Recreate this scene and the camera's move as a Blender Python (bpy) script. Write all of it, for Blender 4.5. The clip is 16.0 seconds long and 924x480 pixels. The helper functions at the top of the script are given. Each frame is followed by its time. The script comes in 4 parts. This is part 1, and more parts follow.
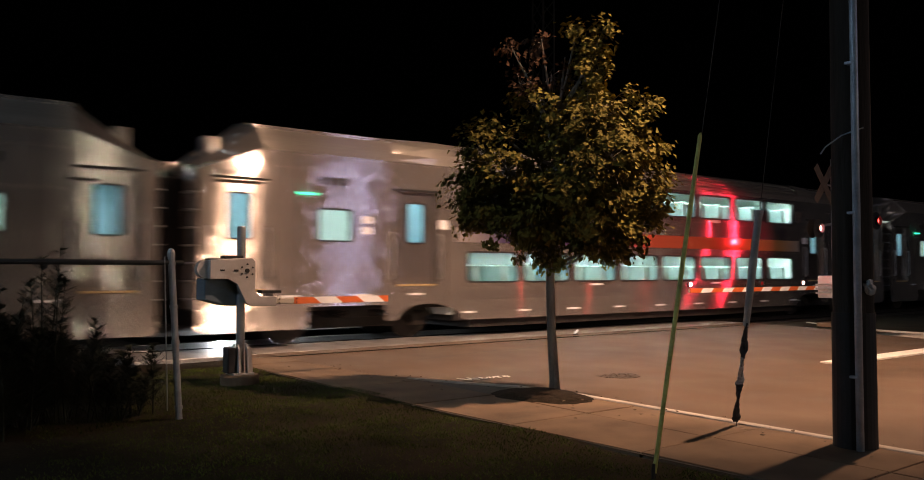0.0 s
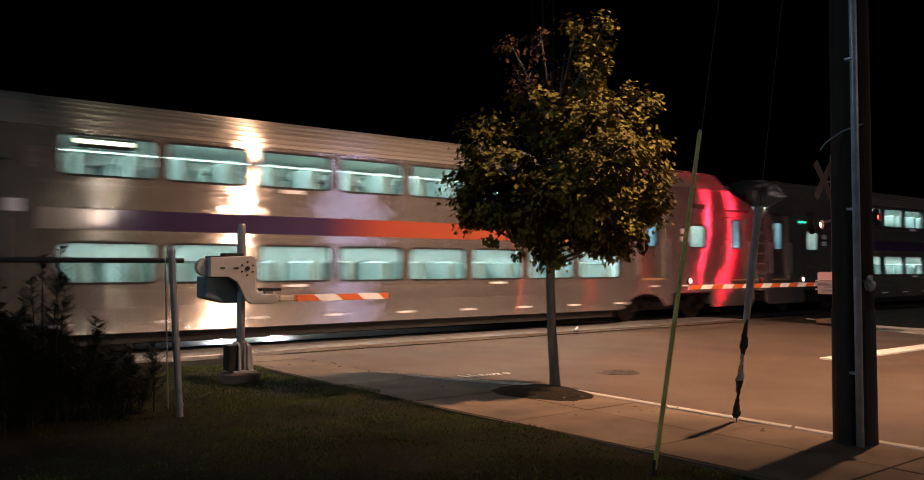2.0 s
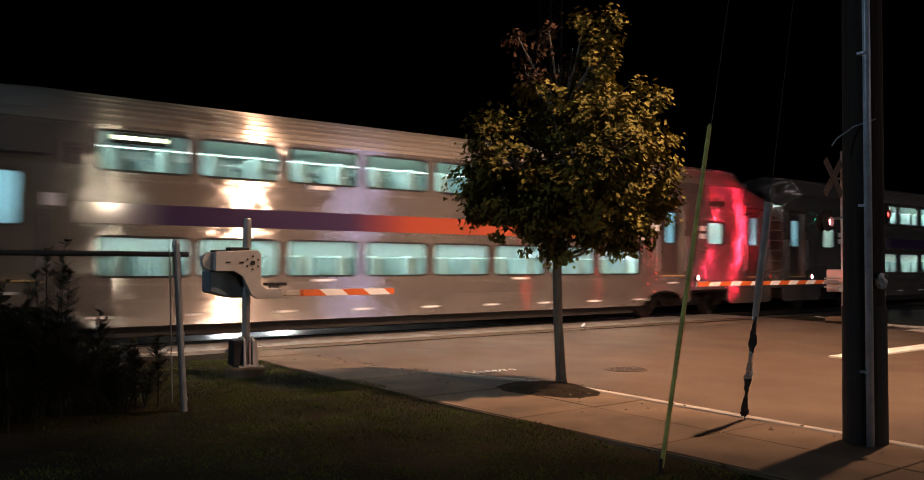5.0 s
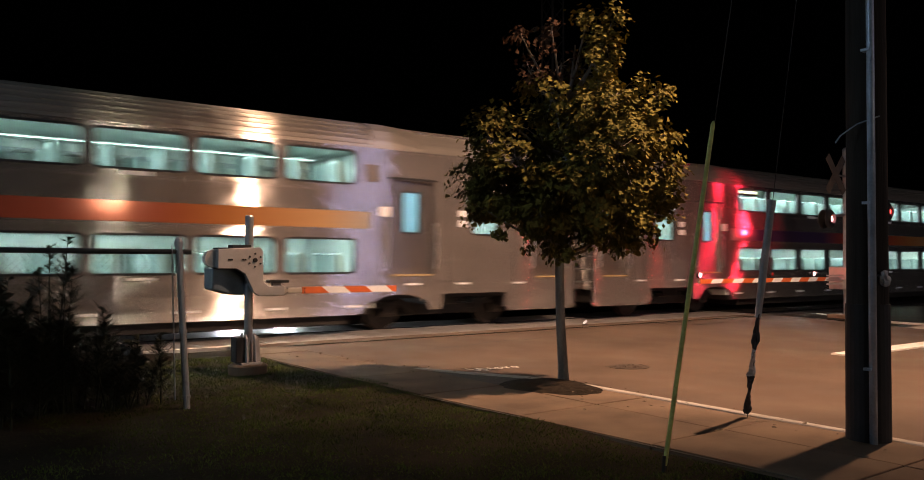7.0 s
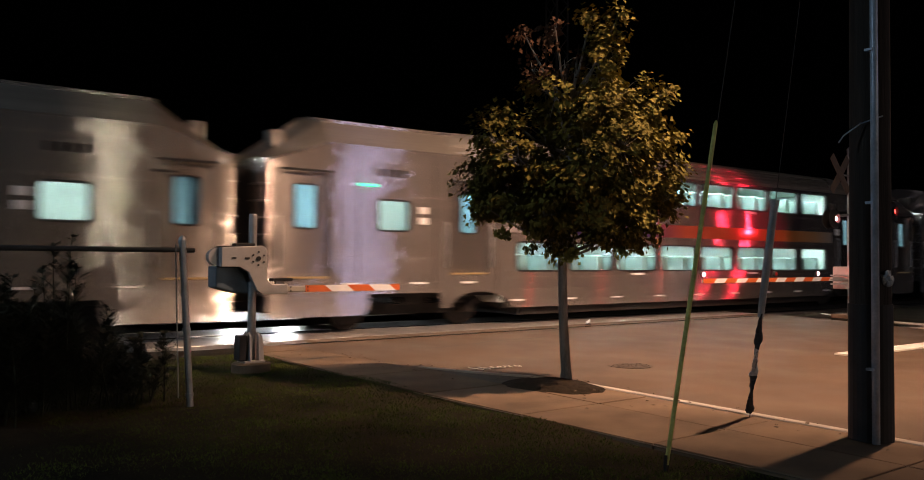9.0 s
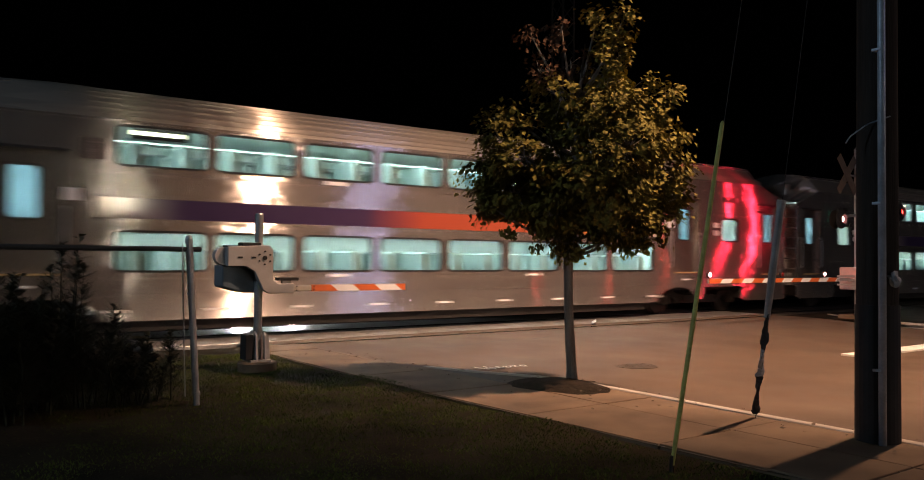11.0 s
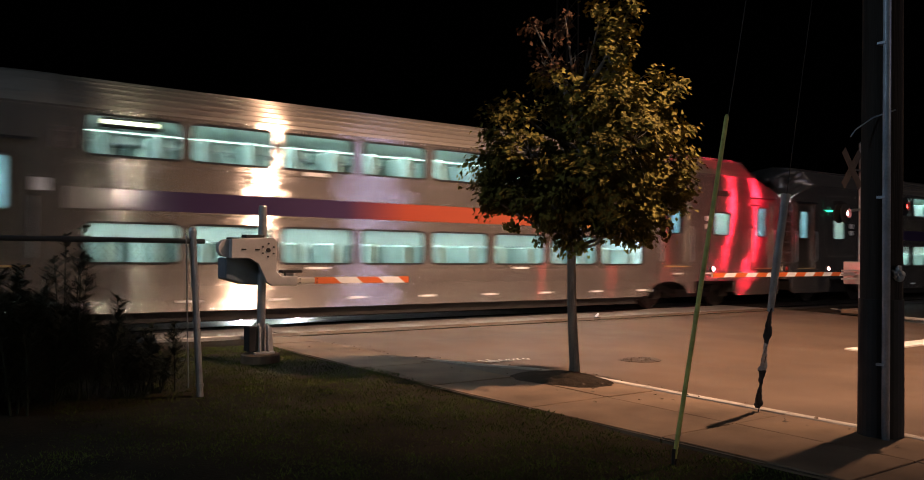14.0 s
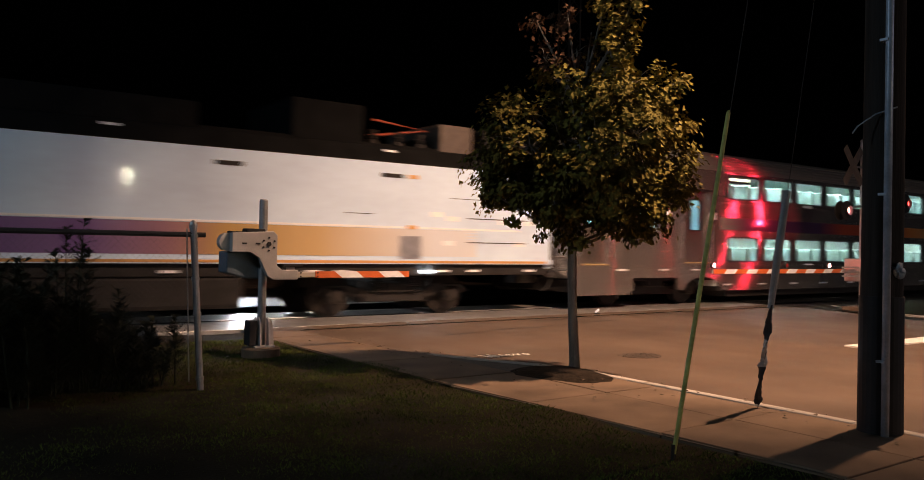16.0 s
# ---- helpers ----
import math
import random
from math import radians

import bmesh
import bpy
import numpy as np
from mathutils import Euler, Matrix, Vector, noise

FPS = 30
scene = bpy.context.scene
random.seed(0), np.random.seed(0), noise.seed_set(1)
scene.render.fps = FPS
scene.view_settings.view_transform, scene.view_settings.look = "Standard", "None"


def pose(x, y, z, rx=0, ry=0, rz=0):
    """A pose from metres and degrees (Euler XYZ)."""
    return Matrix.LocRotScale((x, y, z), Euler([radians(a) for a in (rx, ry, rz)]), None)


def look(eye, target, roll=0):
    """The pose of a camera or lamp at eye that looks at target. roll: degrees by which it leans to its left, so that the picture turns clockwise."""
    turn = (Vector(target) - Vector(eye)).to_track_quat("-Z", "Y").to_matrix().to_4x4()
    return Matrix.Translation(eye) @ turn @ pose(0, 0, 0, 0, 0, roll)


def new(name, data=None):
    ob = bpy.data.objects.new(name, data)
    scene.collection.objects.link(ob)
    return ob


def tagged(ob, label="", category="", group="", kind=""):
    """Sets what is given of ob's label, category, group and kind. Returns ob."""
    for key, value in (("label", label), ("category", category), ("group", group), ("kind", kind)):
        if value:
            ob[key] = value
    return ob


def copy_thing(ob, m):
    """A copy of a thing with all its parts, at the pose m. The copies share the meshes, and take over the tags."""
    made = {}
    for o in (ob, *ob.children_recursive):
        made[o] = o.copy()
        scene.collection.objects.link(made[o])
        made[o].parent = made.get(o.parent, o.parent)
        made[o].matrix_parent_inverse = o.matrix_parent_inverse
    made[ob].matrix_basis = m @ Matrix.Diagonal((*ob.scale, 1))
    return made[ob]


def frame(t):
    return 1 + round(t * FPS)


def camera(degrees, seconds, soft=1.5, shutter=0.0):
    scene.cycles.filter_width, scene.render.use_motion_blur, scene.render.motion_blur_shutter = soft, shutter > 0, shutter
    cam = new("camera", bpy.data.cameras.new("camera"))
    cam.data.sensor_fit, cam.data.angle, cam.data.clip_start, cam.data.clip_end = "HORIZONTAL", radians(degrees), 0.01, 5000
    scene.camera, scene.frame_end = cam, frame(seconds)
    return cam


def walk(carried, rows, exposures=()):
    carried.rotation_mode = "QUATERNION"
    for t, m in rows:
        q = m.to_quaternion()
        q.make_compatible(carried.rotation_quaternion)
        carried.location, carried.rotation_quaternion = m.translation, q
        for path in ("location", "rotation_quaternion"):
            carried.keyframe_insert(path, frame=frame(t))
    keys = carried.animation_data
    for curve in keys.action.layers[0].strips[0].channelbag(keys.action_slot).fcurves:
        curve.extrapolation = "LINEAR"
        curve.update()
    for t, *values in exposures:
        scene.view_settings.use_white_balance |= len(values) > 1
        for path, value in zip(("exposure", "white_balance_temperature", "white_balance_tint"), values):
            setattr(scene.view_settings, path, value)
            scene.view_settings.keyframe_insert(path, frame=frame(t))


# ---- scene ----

# World: x along the track in the train's direction, y away from the viewer, z up; rail top at z = 0.
PATH = [  # seconds, place, azimuth, tilt, roll
    (0.0, 0.004, 0.003, 1.466, 37.23, 2.19, 0.11),
    (0.5, 0.006, 0.012, 1.460, 37.38, 2.16, 0.07),
    (1.0, 0.011, 0.007, 1.465, 37.35, 2.08, 0.06),
    (1.5, 0.000, -0.000, 1.464, 37.35, 2.06, -0.03),
    (2.0, -0.002, 0.001, 1.464, 37.25, 2.00, -0.04),
    (2.5, 0.001, 0.002, 1.462, 36.99, 1.93, 0.01),
    (3.0, 0.045, 0.043, 1.460, 36.84, 1.83, 0.00),
    (3.5, 0.040, 0.047, 1.463, 36.84, 1.71, 0.12),
    (4.0, 0.046, 0.047, 1.462, 36.82, 1.70, 0.23),
    (6.5, 0.042, 0.048, 1.459, 36.66, 1.64, 0.23),
    (7.0, 0.040, 0.058, 1.463, 36.64, 1.49, 0.25),
    (7.5, 0.039, 0.057, 1.460, 36.49, 1.39, 0.30),
    (8.0, 0.032, 0.051, 1.460, 36.46, 1.35, 0.35),
    (8.5, 0.038, 0.044, 1.460, 36.40, 1.41, 0.37),
    (9.0, 0.044, 0.045, 1.463, 36.36, 1.41, 0.40),
    (11.5, 0.037, 0.041, 1.465, 35.85, 1.34, 0.53),
    (12.0, 0.040, 0.043, 1.465, 35.78, 1.27, 0.55),
    (12.5, 0.046, 0.050, 1.457, 35.79, 1.22, 0.64),
    (13.0, 0.041, 0.038, 1.467, 35.76, 1.09, 0.67),
    (13.5, 0.042, 0.038, 1.461, 35.69, 1.01, 0.70),
    (14.0, 0.040, 0.042, 1.460, 35.72, 0.90, 0.72),
    (14.5, 0.044, 0.044, 1.456, 35.75, 0.80, 0.78),
    (15.0, 0.043, 0.049, 1.458, 35.82, 0.69, 0.88),
    (15.5, 0.039, 0.046, 1.454, 35.73, 0.58, 0.99),
    (16.0, 0.041, 0.042, 1.458, 35.67, 0.55, 1.02),
]


def eye_pose(x, y, z, azimuth, tilt, roll):
    return pose(x, y, z, 0, 0, -azimuth) @ pose(0, 0, 0, 90 + tilt) @ pose(0, 0, 0, 0, 0, roll)


cam = camera(59.93, 16.0, soft=0.9, shutter=0.8)
walk(cam, [(t, eye_pose(*r)) for t, *r in PATH], exposures=[(0.0, 0.0), (16.0, 0.0)])

# ---- night sky and lamps ----
world = bpy.data.worlds.new("night_sky")
scene.world = world
world.use_nodes = True
world.node_tree.nodes["Background"].inputs[0].default_value = (0.6, 0.55, 0.6, 1)
world.node_tree.nodes["Background"].inputs[1].default_value = 0.00015


def lamp(name, kind, at, power, colour, size=0.3, target=None, cone=100):
    data = bpy.data.lights.new(name, kind)
    data.energy, data.color = power, colour
    data.shadow_soft_size = size
    if kind == "SPOT":
        data.spot_size, data.spot_blend = radians(cone), 0.9
    ob = new(name, data)
    ob.matrix_world = look(at, target or (at[0], at[1], 0))
    return ob


lamp("sodium_light", "SPOT", (10.6, 3.95, 10.2), 13000, (1.0, 0.6, 0.39), 0.12, (11.4, 9.2, 0), 99)
lamp("yard_light", "POINT", (23.0, -38.0, 7.6), 3400, (1.0, 0.8, 0.62), 0.3)
lamp("led_light", "POINT", (25.0, -15.5, 10.0), 1200, (0.62, 0.62, 1.0), 2.0)
lamp("far_light", "POINT", (18.0, -50.0, 7.4), 3000, (1.0, 0.84, 0.6), 0.2)
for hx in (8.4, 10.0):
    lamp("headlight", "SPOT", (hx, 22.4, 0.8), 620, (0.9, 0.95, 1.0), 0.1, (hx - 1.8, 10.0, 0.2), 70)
# Unseen lamp off to the left, added to cool and brighten the train's side.
lamp("lot_light", "POINT", (-9.0, 7.0, 8.0), 1200, (0.62, 0.82, 1.0), 0.3)
lamp("flasher_light", "SPOT", (23.4, 11.45, 2.92), 110, (1.0, 0.02, 0.05), 0.04, (19.7, 14.1, 2.6), 62)
lamp("flasher_light", "SPOT", (24.85, 11.45, 2.5), 180, (1.0, 0.02, 0.05), 0.06, (20.9, 14.1, 2.3), 50)
lamp("flasher_light", "SPOT", (20.25, 11.45, 2.6), 60, (1.0, 0.02, 0.05), 0.09, (20.9, 14.1, 2.5), 52)
for gx in (14.9, 17.7, 20.3):
    lamp("arm_light", "POINT", (gx, 11.3, 1.19), 5.0, (1.0, 0.05, 0.04), 0.03)


# ---- materials ----
def material(name, colour, rough=0.6, metal=0.0, var=0.25, scale=8.0, fine=60.0, bump=0.2, dist=0.01, stretch=(1, 1, 1), emit=None, spec=0.5, coord="Object"):
    m = bpy.data.materials.new(name)
    m.use_nodes = True
    n, l = m.node_tree.nodes, m.node_tree.links
    b = n["Principled BSDF"]
    b.inputs["Roughness"].default_value, b.inputs["Metallic"].default_value = rough, metal
    b.inputs["Specular IOR Level"].default_value = spec
    if emit:
        b.inputs["Base Color"].default_value = (*colour, 1)
        b.inputs["Emission Color"].default_value = (*emit[:3], 1)
        b.inputs["Emission Strength"].default_value = emit[3]
        return m
    tc = n.new("ShaderNodeTexCoord")
    mp = n.new("ShaderNodeMapping")
    mp.inputs["Scale"].default_value = stretch
    l.new(tc.outputs[coord], mp.inputs[0])
    big, small = n.new("ShaderNodeTexNoise"), n.new("ShaderNodeTexNoise")
    for t, s, d in ((big, scale, 5), (small, fine, 3)):
        t.inputs["Scale"].default_value, t.inputs["Detail"].default_value = s, d
        l.new(mp.outputs[0], t.inputs["Vector"])
    mix = n.new("ShaderNodeMath")
    mix.operation = "MULTIPLY_ADD"
    mix.inputs[1].default_value = 0.45
    l.new(small.outputs["Fac"], mix.inputs[0])
    l.new(big.outputs["Fac"], mix.inputs[2])
    ramp = n.new("ShaderNodeValToRGB")
    ramp.color_ramp.elements[0].position, ramp.color_ramp.elements[1].position = 0.45, 1.0
    ramp.color_ramp.elements[0].color = (*[c * (1 - var) for c in colour], 1)
    ramp.color_ramp.elements[1].color = (*[min(1, c * (1 + var)) for c in colour], 1)
    l.new(mix.outputs[0], ramp.inputs[0])
    l.new(ramp.outputs[0], b.inputs["Base Color"])
    if bump:
        bp = n.new("ShaderNodeBump")
        bp.inputs["Strength"].default_value, bp.inputs["Distance"].default_value = bump, dist
        l.new(mix.outputs[0], bp.inputs["Height"])
        l.new(bp.outputs[0], b.inputs["Normal"])
    return m


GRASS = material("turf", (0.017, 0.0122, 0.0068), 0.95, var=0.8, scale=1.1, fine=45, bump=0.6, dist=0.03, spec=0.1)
BLADE = material("grass_blade", (0.062, 0.085, 0.017), 0.8, var=0.8, scale=0.9, fine=6, bump=0, spec=0.1)
THRESHOLD = material("faded_yellow_paint", (0.42, 0.3, 0.13), 0.6, var=0.4, scale=9, fine=60, bump=0.2, dist=0.003)
SOIL = material("mulch", (0.022, 0.016, 0.011), 0.95, var=0.6, scale=14, fine=80, bump=0.9, dist=0.03, spec=0.1)
ASPHALT = material("asphalt", (0.097, 0.066, 0.045), 0.75, var=0.34, scale=0.55, fine=160, bump=0.25, dist=0.006, spec=0.3)
CONCRETE = material("concrete", (0.152, 0.104, 0.068), 0.85, var=0.5, scale=1.4, fine=120, bump=0.25, dist=0.006, spec=0.3)
KERB = material("kerb_concrete", (0.42, 0.38, 0.33), 0.85, var=0.2, scale=4, fine=100, bump=0.25, dist=0.006, spec=0.3)
BALLAST = material("ballast", (0.1, 0.09, 0.08), 0.95, var=0.6, scale=9, fine=25, bump=1.0, dist=0.06, spec=0.2)
PANEL = material("crossing_panel", (0.4, 0.39, 0.38), 0.36, 0.5, var=0.35, scale=3, fine=22, bump=0.6, dist=0.008, stretch=(1.0, 0.5, 2))
RAIL = material("rail_steel", (0.55, 0.52, 0.5), 0.22, 1.0, var=0.15, scale=3, fine=60, bump=0.1, dist=0.003, stretch=(0.1, 3, 3))
PAINT = material("road_paint", (0.75, 0.72, 0.66), 0.7, var=0.2, scale=6, fine=90, bump=0.2, dist=0.003)
BARK = material("bark", (0.19, 0.165, 0.14), 0.9, var=0.45, scale=6, fine=50, bump=0.8, dist=0.02, stretch=(2, 2, 0.4), spec=0.2)
LEAF = material("maple_leaf", (0.138, 0.116, 0.027), 0.8, var=0.5, scale=1.6, fine=9, bump=0, spec=0.06)
# Leaves of the crown's top, coloured dull reddish-brown as they catch little light.
LEAFDIM = material("dim_leaf", (0.065, 0.036, 0.022), 0.8, var=0.5, scale=2, fine=9, bump=0, spec=0.06)
NEEDLE = material("conifer_needle", (0.026, 0.03, 0.017), 0.8, var=0.5, scale=3, fine=20, bump=0, spec=0.2)
TIMBER = material("pole_timber", (0.036, 0.031, 0.028), 0.95, var=0.4, scale=4, fine=30, bump=0.7, dist=0.02, stretch=(3, 3, 0.15), spec=0.15)
GALV = material("galvanised_steel", (0.42, 0.43, 0.45), 0.45, 0.85, var=0.25, scale=6, fine=50, bump=0.15, dist=0.004)
ENAMEL = material("grey_enamel", (0.42, 0.4, 0.4), 0.45, 0.2, var=0.15, scale=5, fine=60, bump=0.1, dist=0.004)
BLACK = material("black_rubber", (0.018, 0.018, 0.02), 0.7, var=0.3, scale=6, fine=60, bump=0.2, dist=0.004, spec=0.3)
IRON = material("cast_iron", (0.032, 0.027, 0.024), 0.7, 0.5, var=0.4, scale=8, fine=70, bump=0.5, dist=0.01)
GUARD = material("yellow_plastic", (0.5, 0.47, 0.13), 0.55, var=0.45, scale=9, fine=40, bump=0.15, dist=0.003)
ORANGE = material("orange_sheeting", (0.62, 0.13, 0.03), 0.5, var=0.12, scale=6, fine=60, bump=0.05, dist=0.002)
WHITE = material("white_sheeting", (0.86, 0.86, 0.88), 0.5, var=0.12, scale=6, fine=60, bump=0.05, dist=0.002)
STEEL = material("stainless_steel", (0.7, 0.665, 0.645), 0.55, 0.3, var=0.2, scale=1.1, fine=18, bump=0, stretch=(0.5, 1, 1.6))
ROOF = material("roof_steel", (0.55, 0.51, 0.46), 0.5, 0.3, var=0.2, scale=1.0, fine=30, bump=0, stretch=(0.1, 1, 4))
DOORM = material("door_steel", (0.46, 0.43, 0.41), 0.4, 0.4, var=0.15, scale=1.2, fine=40, bump=0, stretch=(1, 1, 0.3))
VENT = material("vent_louvre", (0.16, 0.14, 0.13), 0.5, 0.5, var=0.4, scale=5, fine=60, bump=0.6, dist=0.01, stretch=(0.1, 1, 8))
# Near-black and rough, for the locomotive's roof and boxes.
MATTBLACK = material("matt_black", (0.006, 0.006, 0.006), 0.9, var=0.5, scale=3, fine=30, bump=0.3, spec=0.1)
UNDER = material("underframe", (0.02, 0.018, 0.017), 0.8, var=0.4, scale=5, fine=40, bump=0.4, dist=0.01, spec=0.3)
INNER = material("interior_laminate", (0.64, 0.69, 0.67), 0.6, var=0.1, scale=3, fine=30, bump=0)
SEAT = material("seat_vinyl", (0.21, 0.27, 0.265), 0.6, var=0.2, scale=5, fine=40, bump=0.1)
LIGHT = material("light_strip", (0.9, 0.95, 0.92), emit=(0.92, 1.0, 0.97, 88.0))
HALL = material("vestibule_strip", (0.9, 0.95, 0.92), emit=(0.92, 1.0, 0.97, 38.0))
TUBE = material("shielded_tube", (0.9, 0.95, 0.92), emit=(0.9, 1.0, 0.96, 4.0))
SIGN = material("lit_sign", (0.9, 0.8, 0.6), emit=(1.0, 0.86, 0.62, 3.2))
GREEN = material("green_indicator", (0.1, 0.8, 0.5), emit=(0.05, 1.0, 0.55, 2.0))
REDLENS = material("red_lens", (0.6, 0.02, 0.02), emit=(1.0, 0.06, 0.05, 6.0))
LOCO = material("loco_white_paint", (0.61, 0.76, 0.94), 0.3, 0.0, var=0.1, scale=1.4, fine=9, bump=0.35, dist=0.006, stretch=(0.4, 1, 1))


def worn(m, low, high, scale):
    """Patches of duller and shinier metal."""
    n, l = m.node_tree.nodes, m.node_tree.links
    tc, t, mr = n.new("ShaderNodeTexCoord"), n.new("ShaderNodeTexNoise"), n.new("ShaderNodeMapRange")
    t.inputs["Scale"].default_value, t.inputs["Detail"].default_value = scale, 6
    mr.inputs[1].default_value, mr.inputs[2].default_value = 0.3, 0.7
    mr.inputs[3].default_value, mr.inputs[4].default_value = low, high
    l.new(tc.outputs["Object"], t.inputs["Vector"])
    l.new(t.outputs["Fac"], mr.inputs[0])
    l.new(mr.outputs[0], n["Principled BSDF"].inputs["Roughness"])


def fluted(m, rough, spread, buckle, share):
    """Rolled sheet: a sharp reflection sideways, drawn out up and down, over slightly buckled panels."""
    n, l = m.node_tree.nodes, m.node_tree.links
    g, mix, t = n.new("ShaderNodeBsdfAnisotropic"), n.new("ShaderNodeMixShader"), n.new("ShaderNodeTangent")
    t.direction_type, t.axis = "RADIAL", "X"
    g.inputs["Roughness"].default_value, g.inputs["Anisotropy"].default_value = rough, -spread
    l.new(t.outputs[0], g.inputs["Tangent"])
    tc, wide, small, dent = (n.new(k) for k in ("ShaderNodeTexCoord", "ShaderNodeTexNoise", "ShaderNodeTexNoise", "ShaderNodeTexNoise"))
    wide.inputs["Scale"].default_value, small.inputs["Scale"].default_value, dent.inputs["Scale"].default_value = 1.6, 7.0, 0.6
    mr = n.new("ShaderNodeMapRange")
    mr.inputs[1].default_value, mr.inputs[2].default_value = 0.48, 0.66
    mr.inputs[3].default_value, mr.inputs[4].default_value = buckle * 0.5, buckle * 2
    b0, b1 = n.new("ShaderNodeBump"), n.new("ShaderNodeBump")
    b0.inputs["Strength"].default_value, b0.inputs["Distance"].default_value = min(1, buckle), 0.05
    b1.inputs["Distance"].default_value = 0.018
    mp = n.new("ShaderNodeMapping")
    mp.inputs["Scale"].default_value = (0.35, 1, 1)
    l.new(tc.outputs["Object"], mp.inputs[0])
    for tex in (wide, small, dent):
        l.new(mp.outputs[0], tex.inputs["Vector"])
    l.new(wide.outputs["Fac"], b0.inputs["Height"])
    l.new(small.outputs["Fac"], b1.inputs["Height"])
    l.new(dent.outputs["Fac"], mr.inputs[0])
    l.new(mr.outputs[0], b1.inputs["Strength"])
    l.new(b0.outputs[0], b1.inputs["Normal"])
    l.new(b1.outputs[0], g.inputs["Normal"])
    p = n["Principled BSDF"]
    l.new(p.inputs["Base Color"].links[0].from_socket, g.inputs["Color"])
    mix.inputs[0].default_value = share
    l.new(p.outputs[0], mix.inputs[1])
    l.new(g.outputs[0], mix.inputs[2])
    l.new(mix.outputs[0], n["Material Output"].inputs[0])


fluted(STEEL, 0.245, 0.85, 0.55, 0.86)
fluted(DOORM, 0.27, 0.75, 0.3, 0.85)
fluted(ROOF, 0.27, 0.83, 0.3, 0.65)
worn(ASPHALT, 0.6, 0.85, 0.9)
LOCO.node_tree.nodes["Principled BSDF"].inputs["Coat Weight"].default_value = 0.4
LOCO.node_tree.nodes["Principled BSDF"].inputs["Coat Roughness"].default_value = 0.04
LOCO.node_tree.links.new(next(n for n in LOCO.node_tree.nodes if n.type == "BUMP").outputs[0], LOCO.node_tree.nodes["Principled BSDF"].inputs["Coat Normal"])


def glass(name, colour, rough=0.02):
    m = bpy.data.materials.new(name)
    m.use_nodes = True
    n, l = m.node_tree.nodes, m.node_tree.links
    t, g, mix, lw = n.new("ShaderNodeBsdfTransparent"), n.new("ShaderNodeBsdfGlossy"), n.new("ShaderNodeMixShader"), n.new("ShaderNodeLayerWeight")
    fr = n.new("ShaderNodeMath")
    fr.operation = "POWER"
    fr.inputs[1].default_value = 5.0
    l.new(lw.outputs["Facing"], fr.inputs[0])
    t.inputs[0].default_value = (*colour, 1)
    g.inputs["Roughness"].default_value = rough
    l.new(fr.outputs[0], mix.inputs[0])
    l.new(t.outputs[0], mix.inputs[1])
    l.new(g.outputs[0], mix.inputs[2])
    l.new(mix.outputs[0], n["Material Output"].inputs[0])
    return m


GLASS = glass("tinted_glass", (0.88, 0.965, 0.945))
DOORGLASS = glass("blue_tinted_glass", (0.66, 0.85, 0.95))


def banded(name, stops, rough, metal, x0, x1):
    """Paint whose colour runs along the car."""
    m = material(name, (0.5, 0.5, 0.5), rough, metal, bump=0)
    n, l = m.node_tree.nodes, m.node_tree.links
    tc, sep, mr, ramp = n.new("ShaderNodeTexCoord"), n.new("ShaderNodeSeparateXYZ"), n.new("ShaderNodeMapRange"), n.new("ShaderNodeValToRGB")
    l.new(tc.outputs["Object"], sep.inputs[0])
    l.new(sep.outputs[0], mr.inputs[0])
    mr.inputs[1].default_value, mr.inputs[2].default_value = x0, x1
    l.new(mr.outputs[0], ramp.inputs[0])
    e = ramp.color_ramp.elements
    e[0].position, e[0].color = stops[0][0], (*stops[0][1], 1)
    e[1].position, e[1].color = stops[-1][0], (*stops[-1][1], 1)
    for p, c in stops[1:-1]:
        e.new(p).color = (*c, 1)
    l.new(ramp.outputs[0], n["Principled BSDF"].inputs["Base Color"])
    return m


STRIPE = banded("graded_stripe", [(0.0, (0.36, 0.33, 0.31)), (0.1, (0.07, 0.05, 0.12)), (0.36, (0.08, 0.05, 0.12)), (0.46, (0.5, 0.1, 0.06)), (0.7, (0.5, 0.12, 0.06)), (0.8, (0.62, 0.25, 0.08)), (0.93, (0.6, 0.36, 0.18)), (1.0, (0.48, 0.43, 0.38))], 0.09, 0.25, -6.9, 6.9)
LOCOSTRIPE = banded("loco_stripe", [(0.0, (0.14, 0.08, 0.24)), (0.33, (0.17, 0.09, 0.26)), (0.42, (0.34, 0.17, 0.2)), (0.48, (0.5, 0.32, 0.11)), (0.6, (0.56, 0.39, 0.18)), (0.78, (0.66, 0.7, 0.74))], 0.35, 0.1, -15.0, 0.0)


# ---- mesh helpers ----
def part(name, bm, mat, parent=None, label="", smooth=False):
    me = bpy.data.meshes.new(name)
    if smooth:
        for f in bm.faces:
            f.smooth = True
    bm.to_mesh(me)
    bm.free()
    me.materials.append(mat)
    ob = new(name, me)
    ob.parent = parent
    return tagged(ob, label) if label else ob


def thing(name, at, label, category, group="", kind="", turn=0):
    ob = new(name)
    ob.matrix_basis = pose(*at, 0, 0, turn)
    return tagged(ob, label, category, group, kind)


